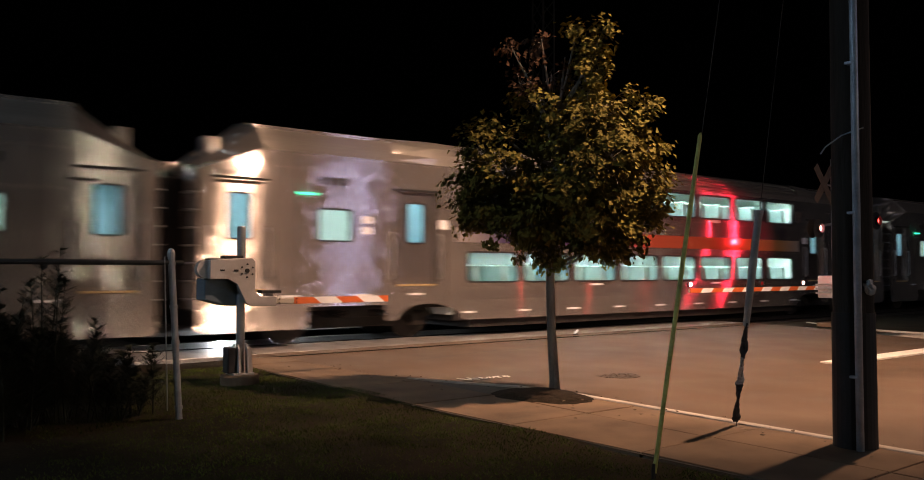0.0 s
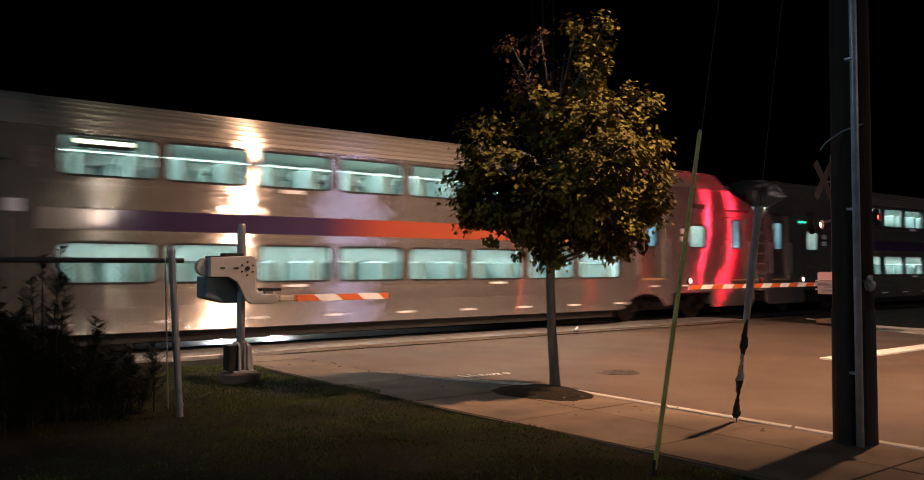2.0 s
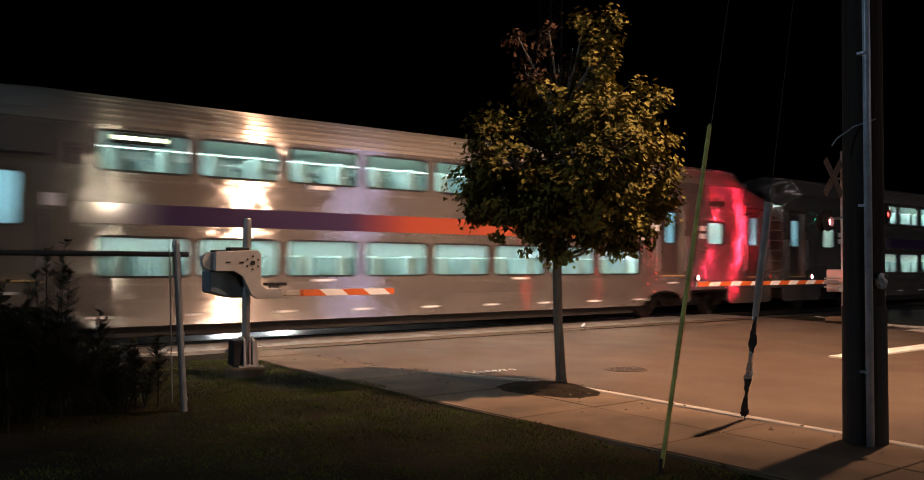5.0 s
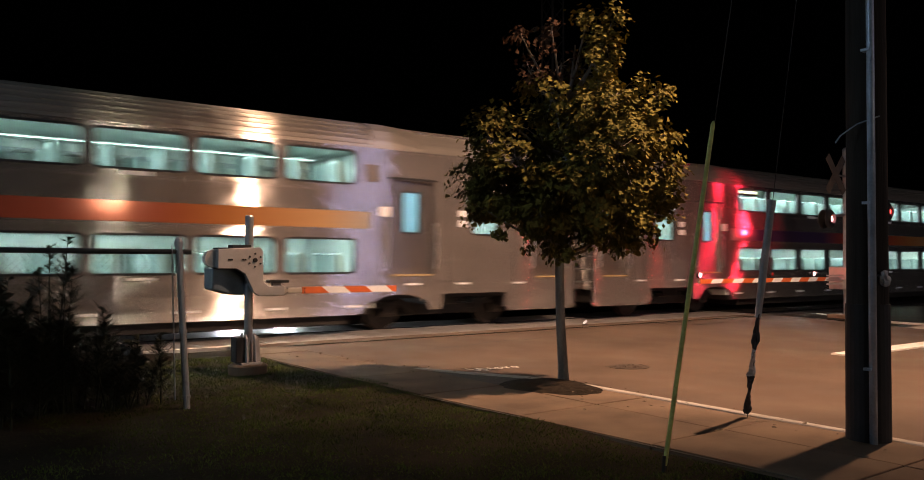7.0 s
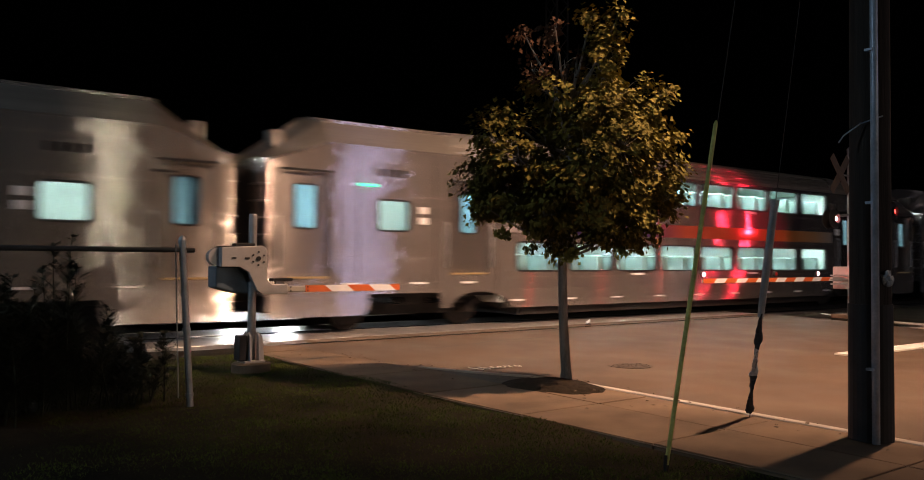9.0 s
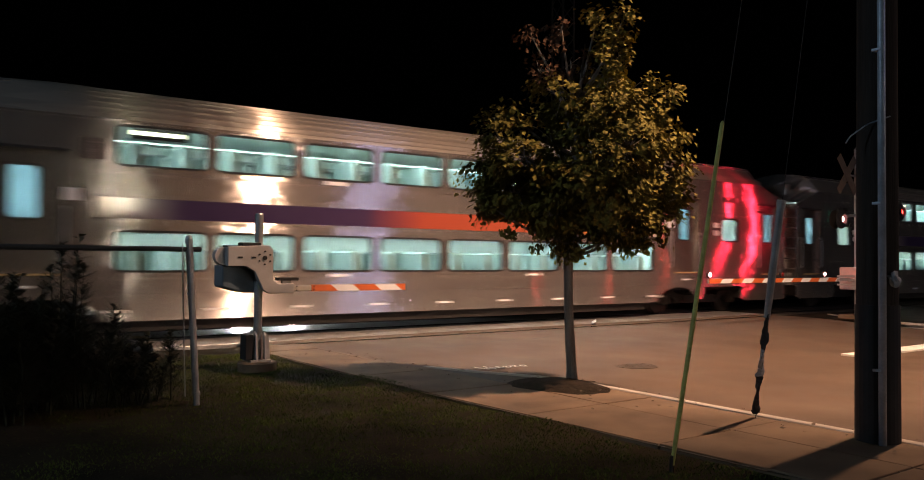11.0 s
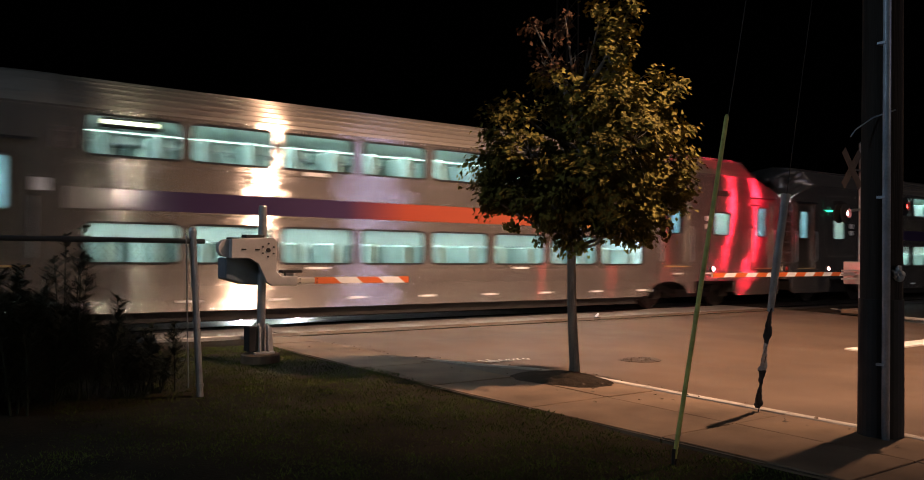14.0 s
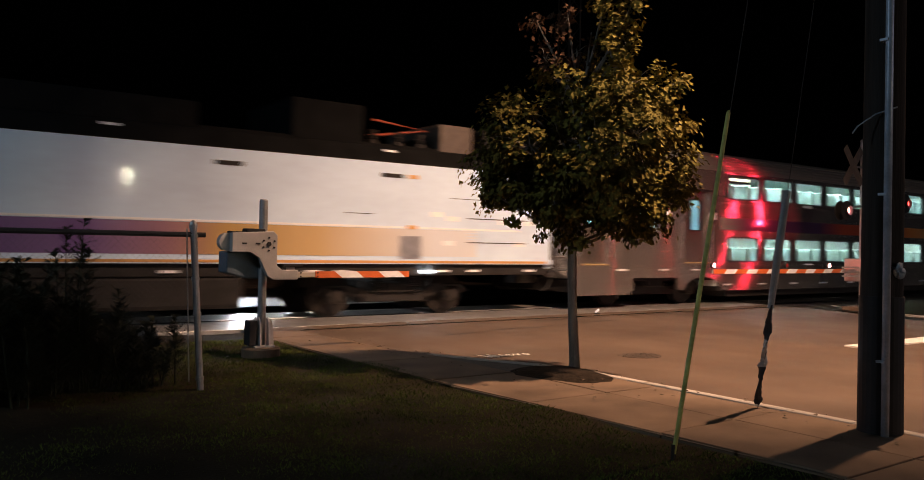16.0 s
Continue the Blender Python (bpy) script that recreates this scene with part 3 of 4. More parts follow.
        part("header", boxed(a - 0.05, b + 0.05, -0.03, 0.01, d + 0.02, d + 0.06), BLACK, door)
        part("threshold", boxed(a + 0.05, b - 0.05, -0.02, 0.05, c - 0.035, c), THRESHOLD, door)
        for gx in (a - 0.1, b + 0.06):
            part("grab_rail", tubed([(gx, 0, 1.3), (gx, -0.05, 1.36), (gx, -0.05, 2.2), (gx, 0, 2.26)], 0.014, 6), GALV, door)
    for s in (-1, 1):
        for x in (7.2, 8.9, 10.75, 11.2):
            part("seam", boxed(s * x - 0.008, s * x + 0.008, -0.004, 0.0, 0.8, 3.72), UNDER, car)
        for z in (1.0, 1.5, 2.78, 3.45):
            part("moulding", boxed(min(s * 8.62, s * 11.3), max(s * 8.62, s * 11.3), -0.008, 0.0, z - 0.008, z + 0.008), STEEL, car)
    # inside: two decks and two lit vestibules
    part("floor", boxed(-7.0, 7.0, 0.1, WIDTH - 0.1, 0.5, 0.56), SEAT, car)
    part("deck", boxed(-7.0, 7.0, 0.07, WIDTH - 0.07, 2.35, 2.45), INNER, car, "upper deck floor")
    part("lining", boxed(-11.3, 11.3, WIDTH - 0.12, WIDTH - 0.08, 0.8, 3.74), INNER, car, "pale interior wall lining")
    part("ceiling", boxed(-11.3, 11.3, 0.07, WIDTH - 0.08, 3.7, 3.735), INNER, car)
    for s in (-1, 1):
        part("bulkhead", boxed(s * 7.05 - 0.03, s * 7.05 + 0.03, 0.08, WIDTH - 0.1, 0.5, 3.78), INNER, car)
        part("floor", boxed(min(s * 7, s * 12.5), max(s * 7, s * 12.5), 0.12, WIDTH - 0.1, 1.08, 1.12), SEAT, car)
        part("light_strip", boxed(s * 9.2 - 2.0, s * 9.2 + 2.0, 1.3, 1.42, 3.66, 3.695), HALL, car, "white fluorescent strip")
        part("ceiling", boxed(min(s * 11.3, s * 12.55), max(s * 11.3, s * 12.55), 0.07, WIDTH - 0.08, 3.22, 3.25), INNER, car)
        part("lining", boxed(min(s * 11.3, s * 12.55), max(s * 11.3, s * 12.55), WIDTH - 0.12, WIDTH - 0.08, 1.1, 3.22), INNER, car)
        part("light_strip", boxed(s * 11.95 - 0.4, s * 11.95 + 0.4, 1.0, 1.2, 3.18, 3.215), HALL, car, "white fluorescent strip")
        part("partition", boxed(s * 8.95 - 0.02, s * 8.95 + 0.02, 0.12, 1.2, 1.12, 3.7), INNER, car)
        part("partition", boxed(s * 10.8 - 0.02, s * 10.8 + 0.02, 0.12, 1.2, 1.12, 3.7), INNER, car)
    for z in (2.3, 3.66):
        for y, w, mat in ((0.16, 0.1, LIGHT), (2.3, 0.09, TUBE)):
            part("light_strip", boxed(-6.8, 6.8, y, y + w, z + 0.03, z + 0.036), mat, car, "white fluorescent strip")
    for z in (3.45, 1.98):
        part("luggage_rack", boxed(-6.8, 6.8, WIDTH - 0.5, WIDTH - 0.12, z, z + 0.03), GALV, car)
        part("handrail", tubed([(-6.8, WIDTH - 0.52, z + 0.03), (6.8, WIDTH - 0.52, z + 0.03)], 0.02, 6), GALV, car)
    for lift, zs_ in ((0.56, 1.05), (2.45, 1.0)):
        for k in range(16):
            x = -6.3 + k * 0.84
            for y in (0.16, 1.85):
                part("seat", prism([(x, lift), (x + 0.5, lift), (x + 0.5, lift + 0.42), (x + 0.14, lift + 0.46), (x + 0.08, lift + zs_ - 0.08), (x + 0.02, lift + zs_), (x - 0.04, lift + zs_ - 0.04)], y, y + 1.0), SEAT, car)
    sign = part("destination_sign", boxed(CENTRES[0] - 0.56, CENTRES[0] + 0.42, 0.105, 0.14, 3.46, 3.64), BLACK, car, "black sign housing behind the glass")
    part("lit_text", boxed(CENTRES[0] - 0.5, CENTRES[0] + 0.36, 0.098, 0.105, 3.52, 3.59), SIGN, sign, "warm white lit text bar")
    # small fittings on the side
    for k in range(9):
        part("reflector", boxed(-6.6 + k * 1.65 - 0.17, -6.6 + k * 1.65 + 0.17, -0.006, 0.0, 0.53, 0.57), WHITE, car, "white reflective dash")
    for x in (-10.9, -9.3, -8.0, 8.0, 9.3, 10.9):
        part("reflector", boxed(x - 0.17, x + 0.17, -0.006, 0.0, 0.95, 0.99), WHITE, car)
    for x in (-11.0, 11.0):
        part("indicator", boxed(x + 0.27, x + 0.65, -0.03, 0.0, 2.93, 2.97), GREEN if x < 0 else BLACK, car, "thin door indicator lamp")
    for s in (-1, 1):
        for k in range(4):
            part("lettering_bar", boxed(s * 9.95 - 0.33 + k * 0.17, s * 9.95 - 0.33 + k * 0.17 + 0.12, -0.005, 0.0, 3.15, 3.3), UNDER, car)
        part("vent", boxed(s * 7.0 - 0.14, s * 7.0 + 0.14, -0.012, 0.0, 3.05, 3.4), VENT, car, "louvred vent")
        for k in range(2):
            part("notice", boxed(s * 9.1 + (0.1 if s > 0 else -0.2), s * 9.1 + (0.3 if s > 0 else 0.0), -0.005, 0.0, 2.2 + 0.22 * k, 2.34 + 0.22 * k), WHITE, car)
    part("notice", boxed(7.18, 7.42, -0.005, 0.0, 2.36, 2.56), WHITE, car)
    part("notice", boxed(-7.42, -7.18, -0.005, 0.0, 2.36, 2.56), WHITE, car)
    for k in (2, 5):
        part("notice", boxed(CENTRES[k] - 0.3, CENTRES[k] + 0.15, -0.005, 0.0, 2.88, 2.95), WHITE, car)
        part("notice", boxed(CENTRES[k] - 0.2, CENTRES[k] + 0.2, -0.005, 0.0, 1.1, 1.15), WHITE, car)
    return car


def build_loco():
    car = thing("locomotive", (0, TRACK, 0), "white diesel locomotive with a purple and orange stripe", "locomotive", "cars of the train")
    part("side_wall", walled([-20.5, -0.1, -17.2, -16.3], [1.16, 3.16], [], 0.0, 0.08), LOCO, car, "glossy white painted steel side")
    part("side_wall", walled([-20.5, -0.1], [1.16, 3.16], [], WIDTH - 0.08, WIDTH), LOCO, car)
    part("end_wall", boxed(-0.16, 0.0, 0.03, WIDTH - 0.03, 1.0, 3.3, bevel=0.03), LOCO, car)
    nose = prism([(-20.4, 1.0), (-20.4, 3.2), (-20.9, 3.1), (-21.6, 2.3), (-21.8, 1.9), (-21.8, 1.0)], 0.05, WIDTH - 0.05, bevel=0.06)
    part("cab", nose, LOCO, car, "raked white cab")
    part("cab_window", prism([(-20.95, 3.0), (-21.55, 2.35), (-21.6, 2.37), (-21.0, 3.03)], 0.3, WIDTH - 0.3), GLASS, car)
    part("sill", boxed(-20.5, 0.0, -0.025, 0.05, 1.1, 1.2), LOCO, car)
    part("stripe", boxed(-20.4, -2.2, -0.006, 0.0, 1.26, 1.82), LOCOSTRIPE, car, "stripe graded from purple to orange")
    part("stripe_edge", boxed(-20.4, -1.0, -0.01, 0.0, 1.83, 1.87), WHITE, car)
    prof = [(0.0, 3.16), (0.06, 3.24), (0.28, 3.5), (0.5, 3.6), (1.5, 3.66)]
    prof += [(WIDTH - y, z) for y, z in prof[::-1]]
    part("roof", loft([(-20.5, prof), (0.0, prof)]), MATTBLACK, car, "black sloped roof shoulder")
    part("underframe", boxed(-20.5, -0.1, 0.06, WIDTH - 0.06, 0.86, 1.14, bevel=0.02), UNDER, car)
    part("fuel_tank", boxed(-13.2, -7.4, 0.08, WIDTH - 0.08, 0.28, 0.88, bevel=0.08), UNDER, car, "black fuel tank between the trucks")
    for cx in (-3.95, -16.6):
        truck(car, cx, 2.8)
    for x0, x1, z0, z1, mat in ((-6.4, -4.85, 3.5, 4.32, MATTBLACK), (-2.96, -2.1, 3.5, 4.14, CROSSBUCK), (-1.75, -0.2, 3.5, 4.15, UNDER), (-11.5, -8.2, 3.5, 4.0, MATTBLACK), (-16.5, -13.0, 3.5, 4.1, MATTBLACK)):
        part("roof_box", boxed(x0, x1, 0.35, WIDTH - 0.35, z0, z1, bevel=0.04), mat, car)
    for x in (-4.5, -3.9, -3.35):
        part("insulator", tubed([(x, 0.6, 3.58), (x, 0.6, 3.66), (x, 0.6, 3.68), (x, 0.6, 3.76), (x, 0.6, 3.78), (x, 0.6, 3.88)], [0.12, 0.12, 0.07, 0.12, 0.07, 0.1], 12), IRON, car)
    part("pantograph_arm", tubed([(-4.6, 0.6, 3.75), (-3.2, 0.6, 3.98), (-4.5, 0.6, 4.1)], 0.03, 6), REDOX, car, "folded rust-red roof arm")
    grille = part("grille", boxed(-2.5, -0.75, -0.004, 0.0, 1.52, 2.14), LOCO, car, "white louvred grille")
    for k in range(9):
        part("louvre", boxed(-2.45, -0.8, -0.009, -0.004, 1.56 + k * 0.065, 1.58 + k * 0.065), LOCO if 0 < k < 8 else UNDER, grille)
    part("handle_recess", boxed(-0.62, -0.42, -0.006, 0.0, 2.02, 2.24), UNDER, car)
    for z in (1.82, 2.86):
        part("marker_lamp", boxed(-3.98, -3.76, -0.02, 0.0, z, z + 0.08, bevel=0.008), AMBER, car, "small amber marker lens")
    # Orange strip: lamplight on the sill's edge, put in as colour.
    part("sill_line", boxed(-20.4, -0.2, -0.032, -0.025, 1.12, 1.17), AMBER, car, "thin orange strip that stands for the lamp-lit edge of the sill")
    for x, k in ((-12.5, 0), (-9.7, 1), (-7.2, 0), (-4.5, 0), (-4.3, 1), (-2.75, 0), (-1.6, 1), (-0.85, 0)):
        plate = part("roof_plate", boxed(-0.14, 0.14, -0.006, 0.006, -0.035, 0.035), WHITE, car, "small white plate on the roof shoulder")
        plate.matrix_basis = pose(x, 0.12 + 0.1 * k, 3.3 + 0.12 * k, -40)
    for x, z, w in ((-2.9, 2.5, 1.0), (-1.4, 2.3, 0.3), (-5.4, 2.1, 0.6)):
        part("seam", boxed(x, x + w, -0.006, 0.0, z, z + 0.012), UNDER, car)
    for x in (-16.0, -12.0, -8.0, -4.6, -1.2):
        part("vent", boxed(x, x + 0.5, -0.01, 0.0, 2.86, 2.94), UNDER, car)
    part("step_recess", boxed(-4.15, -3.65, -0.012, 0.0, 1.18, 1.68), GALV, car, "pale step recess")
    for x, z in ((-3.0, 2.02), (-1.6, 1.98), (-0.9, 1.98), (-3.4, 2.1), (-3.1, 1.5), (-1.15, 1.5)):
        part("notice", boxed(x, x + 0.3, -0.008, 0.0, z, z + 0.1), WHITE, car)
    for x in (-8.9, -6.2, -5.6, -3.2, -2.4, -0.8):
        part("reflector", boxed(x, x + 0.3, 0.02, 0.055, 0.93, 0.98), WHITE, car)
    part("coupler", boxed(0.0, 0.4, 1.3, 1.7, 0.6, 0.95, bevel=0.03), IRON, car)
    for x in (-3.45, -16.0):
        part("truck_light", boxed(x - 0.14, x + 0.14, 0.02, 0.05, 0.92, 0.96), HEADLAMP, car, "small white truck lamp")
    return car


# For the marker lenses, and for lamplight painted along the sill.
AMBER = material("amber_tone", (0.62, 0.33, 0.1), 0.4, var=0.2, scale=9, fine=40, bump=0.05)
# Dark brown-grey of the crossbuck boards and of one roof box.
CROSSBUCK = material("dull_brown_grey", (0.11, 0.085, 0.07), 0.6, 0.2, var=0.3, scale=6, fine=50, bump=0.1)
HEADLAMP = material("lit_white_lens", (0.9, 0.95, 1.0), emit=(0.85, 0.93, 1.0, 60.0))
REDOX = material("rust_red_paint", (0.3, 0.06, 0.03), 0.6, var=0.2, scale=5, fine=40, bump=0.1)
COACH = build_coach()
CARS = [COACH] + [copy_thing(COACH, pose(-SPACING * k, TRACK, 0)) for k in range(-1, 6) if k != 0]
CARS = CARS[1:2] + CARS[:1] + CARS[2:]
LOCOMOTIVE = build_loco()
LOCO_FRONT = -5 * SPACING - 13.3


def train_at(t):
    """Centre of the coach that passes at the start."""
    return 17.508 + 8.8948 * t - 0.00832 * t * t - 0.000406 * t ** 3


# ---- level-crossing gear ----
def stripes(parent, x0, x1, y, z, step, h=0.09, flip=1):
    """Slanted orange and white sheeting on an arm."""
    n = math.ceil((x1 - x0) / step - 0.05)
    for i in range(n):
        a, b = x0 + i * step, min(x1, x0 + (i + 1) * step)
        sl = 0.06 * flip
        out = [(max(x0, a + (sl if i else 0)), z - h / 2), (min(x1, b + (sl if i < n - 1 else 0)), z - h / 2), (min(x1, b - (sl if i < n - 1 else 0)), z + h / 2), (max(x0, a - (sl if i else 0)), z + h / 2)]
        part("stripe", prism(out, y - 0.012, y + 0.012), (ORANGE, WHITE)[i % 2], parent)


def build_footway_gate():
    g = thing("footway_gate", (4.09, 10.2, 0), "grey pedestrian crossing gate with a short striped arm", "crossing gate")
    part("footing", tubed([(0, 0, -0.15), (0, 0, 0.08), (0, 0, 0.1)], [0.25, 0.25, 0.23], 28), CONCRETE, g, "round concrete footing")
    foot = part("base_casting", boxed(-0.14, 0.14, -0.14, 0.14, 0.1, 0.13, bevel=0.005), ENAMEL, g, "grey ribbed base casting")
    for a in range(4):
        for w in (-0.06, 0.06):
            rib = part("rib", prism([(0.055, 0.13), (0.15, 0.13), (0.12, 0.44), (0.055, 0.5)], w - 0.012, w + 0.012), ENAMEL, foot)
            rib.matrix_basis = pose(0, 0, 0, 0, 0, 90 * a)
    part("base_box", boxed(-0.2, -0.09, -0.1, 0.1, 0.13, 0.46, bevel=0.012), BLACK, g)
    part("mast", tubed([(0, 0, 0.13), (0, 0, 2.03), (0, 0, 2.05)], [0.055, 0.055, 0.045], 18), GALV, g, "galvanised steel mast")
    part("motor_box", prism([(-0.48, 1.08), (-0.2, 1.0), (0.02, 1.0), (0.04, 1.36), (-0.48, 1.36)], 0.02, 0.34, bevel=0.02), DARKBLUE, g, "dark blue-grey motor housing")
    body = prism([(-0.46, 1.35), (-0.46, 1.6), (0.1, 1.63), (0.15, 1.58), (0.15, 1.18), (0.22, 1.12), (0.45, 1.12), (0.45, 0.99), (0.1, 0.99), (0.02, 1.04), (-0.1, 1.28), (-0.22, 1.35)], -0.13, -0.05, bevel=0.008)
    part("crank_plate", body, ENAMEL, g, "grey cast crank arm and cover plate")
    part("cover", boxed(-0.46, 0.1, -0.05, 0.12, 1.36, 1.6, bevel=0.015), ENAMEL, g)
    part("lid", boxed(-0.26, 0.0, -0.09, 0.08, 1.6, 1.66, bevel=0.012), BLACK, g)
    part("lid", boxed(-0.46, -0.26, -0.09, 0.08, 1.6, 1.62, bevel=0.006), BLACK, g)
    part("counterweight", tubed([(-0.48, -0.03, 1.48), (-0.48, 0.08, 1.48)], 0.115, 20), ENAMEL, g)
    hub = part("hub", tubed([(0.03, -0.145, 1.46), (0.03, -0.125, 1.46)], 0.03, 14), BLACK, g)
    for k in range(6):
        a = k * math.pi / 3 + 0.5
        part("bolt", tubed([(0.03 + 0.085 * math.cos(a), -0.142, 1.46 + 0.085 * math.sin(a)), (0.03 + 0.085 * math.cos(a), -0.128, 1.46 + 0.085 * math.sin(a))], 0.013, 6), BLACK, hub)
    for x in (-0.3, -0.12):
        part("bolt", boxed(x - 0.03, x + 0.03, -0.14, -0.128, 1.455, 1.475), BLACK, g)
    part("bracket", boxed(0.24, 0.52, -0.12, 0.02, 1.16, 1.2, bevel=0.006), BLACK, g)
    part("bracket_post", boxed(0.3, 0.42, -0.08, -0.02, 1.1, 1.16), ENAMEL, g)
    arm = part("arm", boxed(0.42, 2.22, -0.075, -0.05, 1.015, 1.095), ENAMEL, g, "thin aluminium gate arm")
    part("sleeve", boxed(0.42, 0.72, -0.1, -0.02, 1.02, 1.085, bevel=0.008), KERB, arm)
    stripes(arm, 0.72, 2.22, -0.09, 1.055, 0.345)
    for x in (0.5, 0.75):
        for z in (1.03, 1.08):
            part("bolt", tubed([(x, -0.115, z), (x, -0.1, z)], 0.01, 6), BLACK, arm)


DARKBLUE = material("blue_grey_enamel", (0.1, 0.14, 0.18), 0.5, 0.1, var=0.25, scale=5, fine=50, bump=0.15)


def build_road_gate():
    g = thing("road_gate", (21.2, 11.2, 0), "level-crossing mast with crossbuck, red flashers and a lowered striped arm", "crossing gate")
    part("footing", boxed(-0.35, 0.35, -0.35, 0.35, -0.3, 0.08, bevel=0.02), CONCRETE, g)
    part("mast", tubed([(0, 0, 0.0), (0, 0, 4.5)], 0.065, 14), GALV, g, "galvanised steel mast")
    part("cap", tubed([(0, 0, 4.5), (0, 0, 4.56)], [0.075, 0.03], 14), GALV, g)
    cb = part("crossbuck", boxed(-0.62, 0.62, -0.105, -0.095, -0.115, 0.115), CROSSBUCK, g, "dull brown-grey crossbuck board")
    cb.matrix_basis = pose(-0.66, 0, 3.78, 0, 48, 0)
    c2 = part("crossbuck", boxed(-0.62, 0.62, -0.095, -0.085, -0.115, 0.115), CROSSBUCK, g, "dull brown-grey crossbuck board")
    c2.matrix_basis = pose(-0.66, 0, 3.78, 0, -48, 0)
    part("crossbuck_bracket", tubed([(0, -0.03, 3.78), (-0.66, -0.07, 3.78)], 0.025, 8), GALV, g)
    part("crossarm", tubed([(-0.95, 0, 2.66), (2.25, 0, 2.95)], 0.035, 8), GALV, g)
    for x, z in ((-0.95, 2.6), (2.2, 2.92)):
        for sy in (-1, 1):
            f = part("flasher", tubed([(x, sy * 0.08, z), (x, sy * 0.1, z)], 0.25, 24), BLACK, g, "black round flasher shield")
            part("lens", tubed([(x, sy * 0.1, z), (x, sy * 0.14, z)], [0.1, 0.06], 18), HOTLENS if x < 0 and sy < 0 else REDLENS, f, "red lens")
            part("hood", tube(bmesh.new(), [(x, sy * 0.1, z), (x, sy * 0.19, z)], [0.115, 0.12], 20, False), BLACK, f, "black tubular hood")
    box_ = part("mechanism", boxed(-0.35, 0.35, -0.3, 0.3, 0.75, 1.35, bevel=0.03), ENAMEL, g, "grey gate mechanism box")
    for z in (0.88, 1.0, 1.1):
        part("rib", boxed(-1.1, -0.35, -0.12, -0.06, z, z + 0.04), ENAMEL, box_)
    part("counterweight", boxed(0.35, 1.3, -0.1, 0.0, 0.9, 1.15, bevel=0.02), ENAMEL, g)
    arm = part("arm", boxed(-6.32, -0.3, -0.02, 0.02, 0.98, 1.07), ENAMEL, g, "long slender gate arm")
    stripes(arm, -6.32, -0.95, -0.035, 1.03, 0.4, 0.1, -1)
    for x in (-6.3, -3.5, -1.63):
        l = part("arm_lamp", tubed([(x, -0.03, 1.17), (x, 0.03, 1.17)], 0.07, 14), BLACK, arm, "small red lamp on the arm")
        part("lens", tubed([(x, -0.05, 1.17), (x, -0.03, 1.17)], [0.03, 0.05], 12), HOTLENS if x != -3.5 else DIMLENS, l, "red lens")


HOTLENS = material("lit_red_lens", (0.9, 0.2, 0.2), emit=(1.0, 0.3, 0.28, 25.0))
DIMLENS = material("dark_red_lens", (0.2, 0.01, 0.01), 0.2, var=0.1, bump=0)
build_footway_gate()
build_road_gate()


# ---- fence ----
def build_fence():
    f = thing("chain_link_fence", (2.63, 8.12, 0), "galvanised chain-link fence ending at a terminal post", "fence")
    p = part("post", tubed([(0.02, 0, -0.3), (-0.1, 0, 1.62)], 0.034, 14), GALV, f, "round galvanised post with a domed cap")
    part("cap", tubed([(-0.1, 0, 1.6), (-0.101, 0, 1.64), (-0.103, 0, 1.67), (-0.104, 0, 1.685)], [0.04, 0.04, 0.028, 0.008], 14), GALV, p)
    for z in (0.1, 0.75, 1.1, 1.53):
        x = 0.02 - 0.12 * (z + 0.3) / 1.92
        part("clamp", tubed([(x, 0, z - 0.015), (x, 0, z + 0.015)], 0.042, 14), GALV, p)
    part("tension_bar", tubed([(-0.12, -0.02, 0.08), (-0.17, -0.02, 1.6)], 0.007, 6), GALV, f)
    part("top_rail", tubed([(0.02, 0, 1.54), (-0.1, 0, 1.54), (-9, 0, 1.54)], 0.026, 12), DARKPIPE, f, "dark round top rail")
    for x in (-3.1, -6.1):
        part("post", tubed([(x, 0, -0.3), (x, 0, 1.54)], 0.03, 12), GALV, f)
    bm = bmesh.new()
    s = 0.065
    for i in range(int(9.0 / s) + 24):
        for d in (1, -1):
            x0 = -9.0 + (i - 24) * s if d > 0 else -9.0 + i * s
            pts = []
            for k in range(2):
                z = 0.03 + 1.55 * k
                x = x0 + d * (z - 0.03)
                pts.append((x, z))
            (xa, za), (xb, zb) = pts
            lo, hi = -9.0, -0.14
            if max(xa, xb) < lo or min(xa, xb) > hi:
                continue
            def cut(x, z, xo, zo):
                c = min(max(x, lo), hi)
                return c, z + (zo - z) * (c - x) / (xo - x)
            a, b = cut(xa, za, xb, zb), cut(xb, zb, xa, za)
            tube(bm, [(a[0], -0.03 + 0.004 * d, a[1]), (b[0], -0.03 + 0.004 * d, b[1])], 0.0009, 3, False)
    tagged(part("wire_mesh", bm, DARKPIPE, f, "diamond wire mesh"), kind="stuff")


DARKPIPE = material("weathered_pipe", (0.05, 0.052, 0.055), 0.6, 0.4, var=0.3, scale=6, fine=50, bump=0.15)
build_fence()


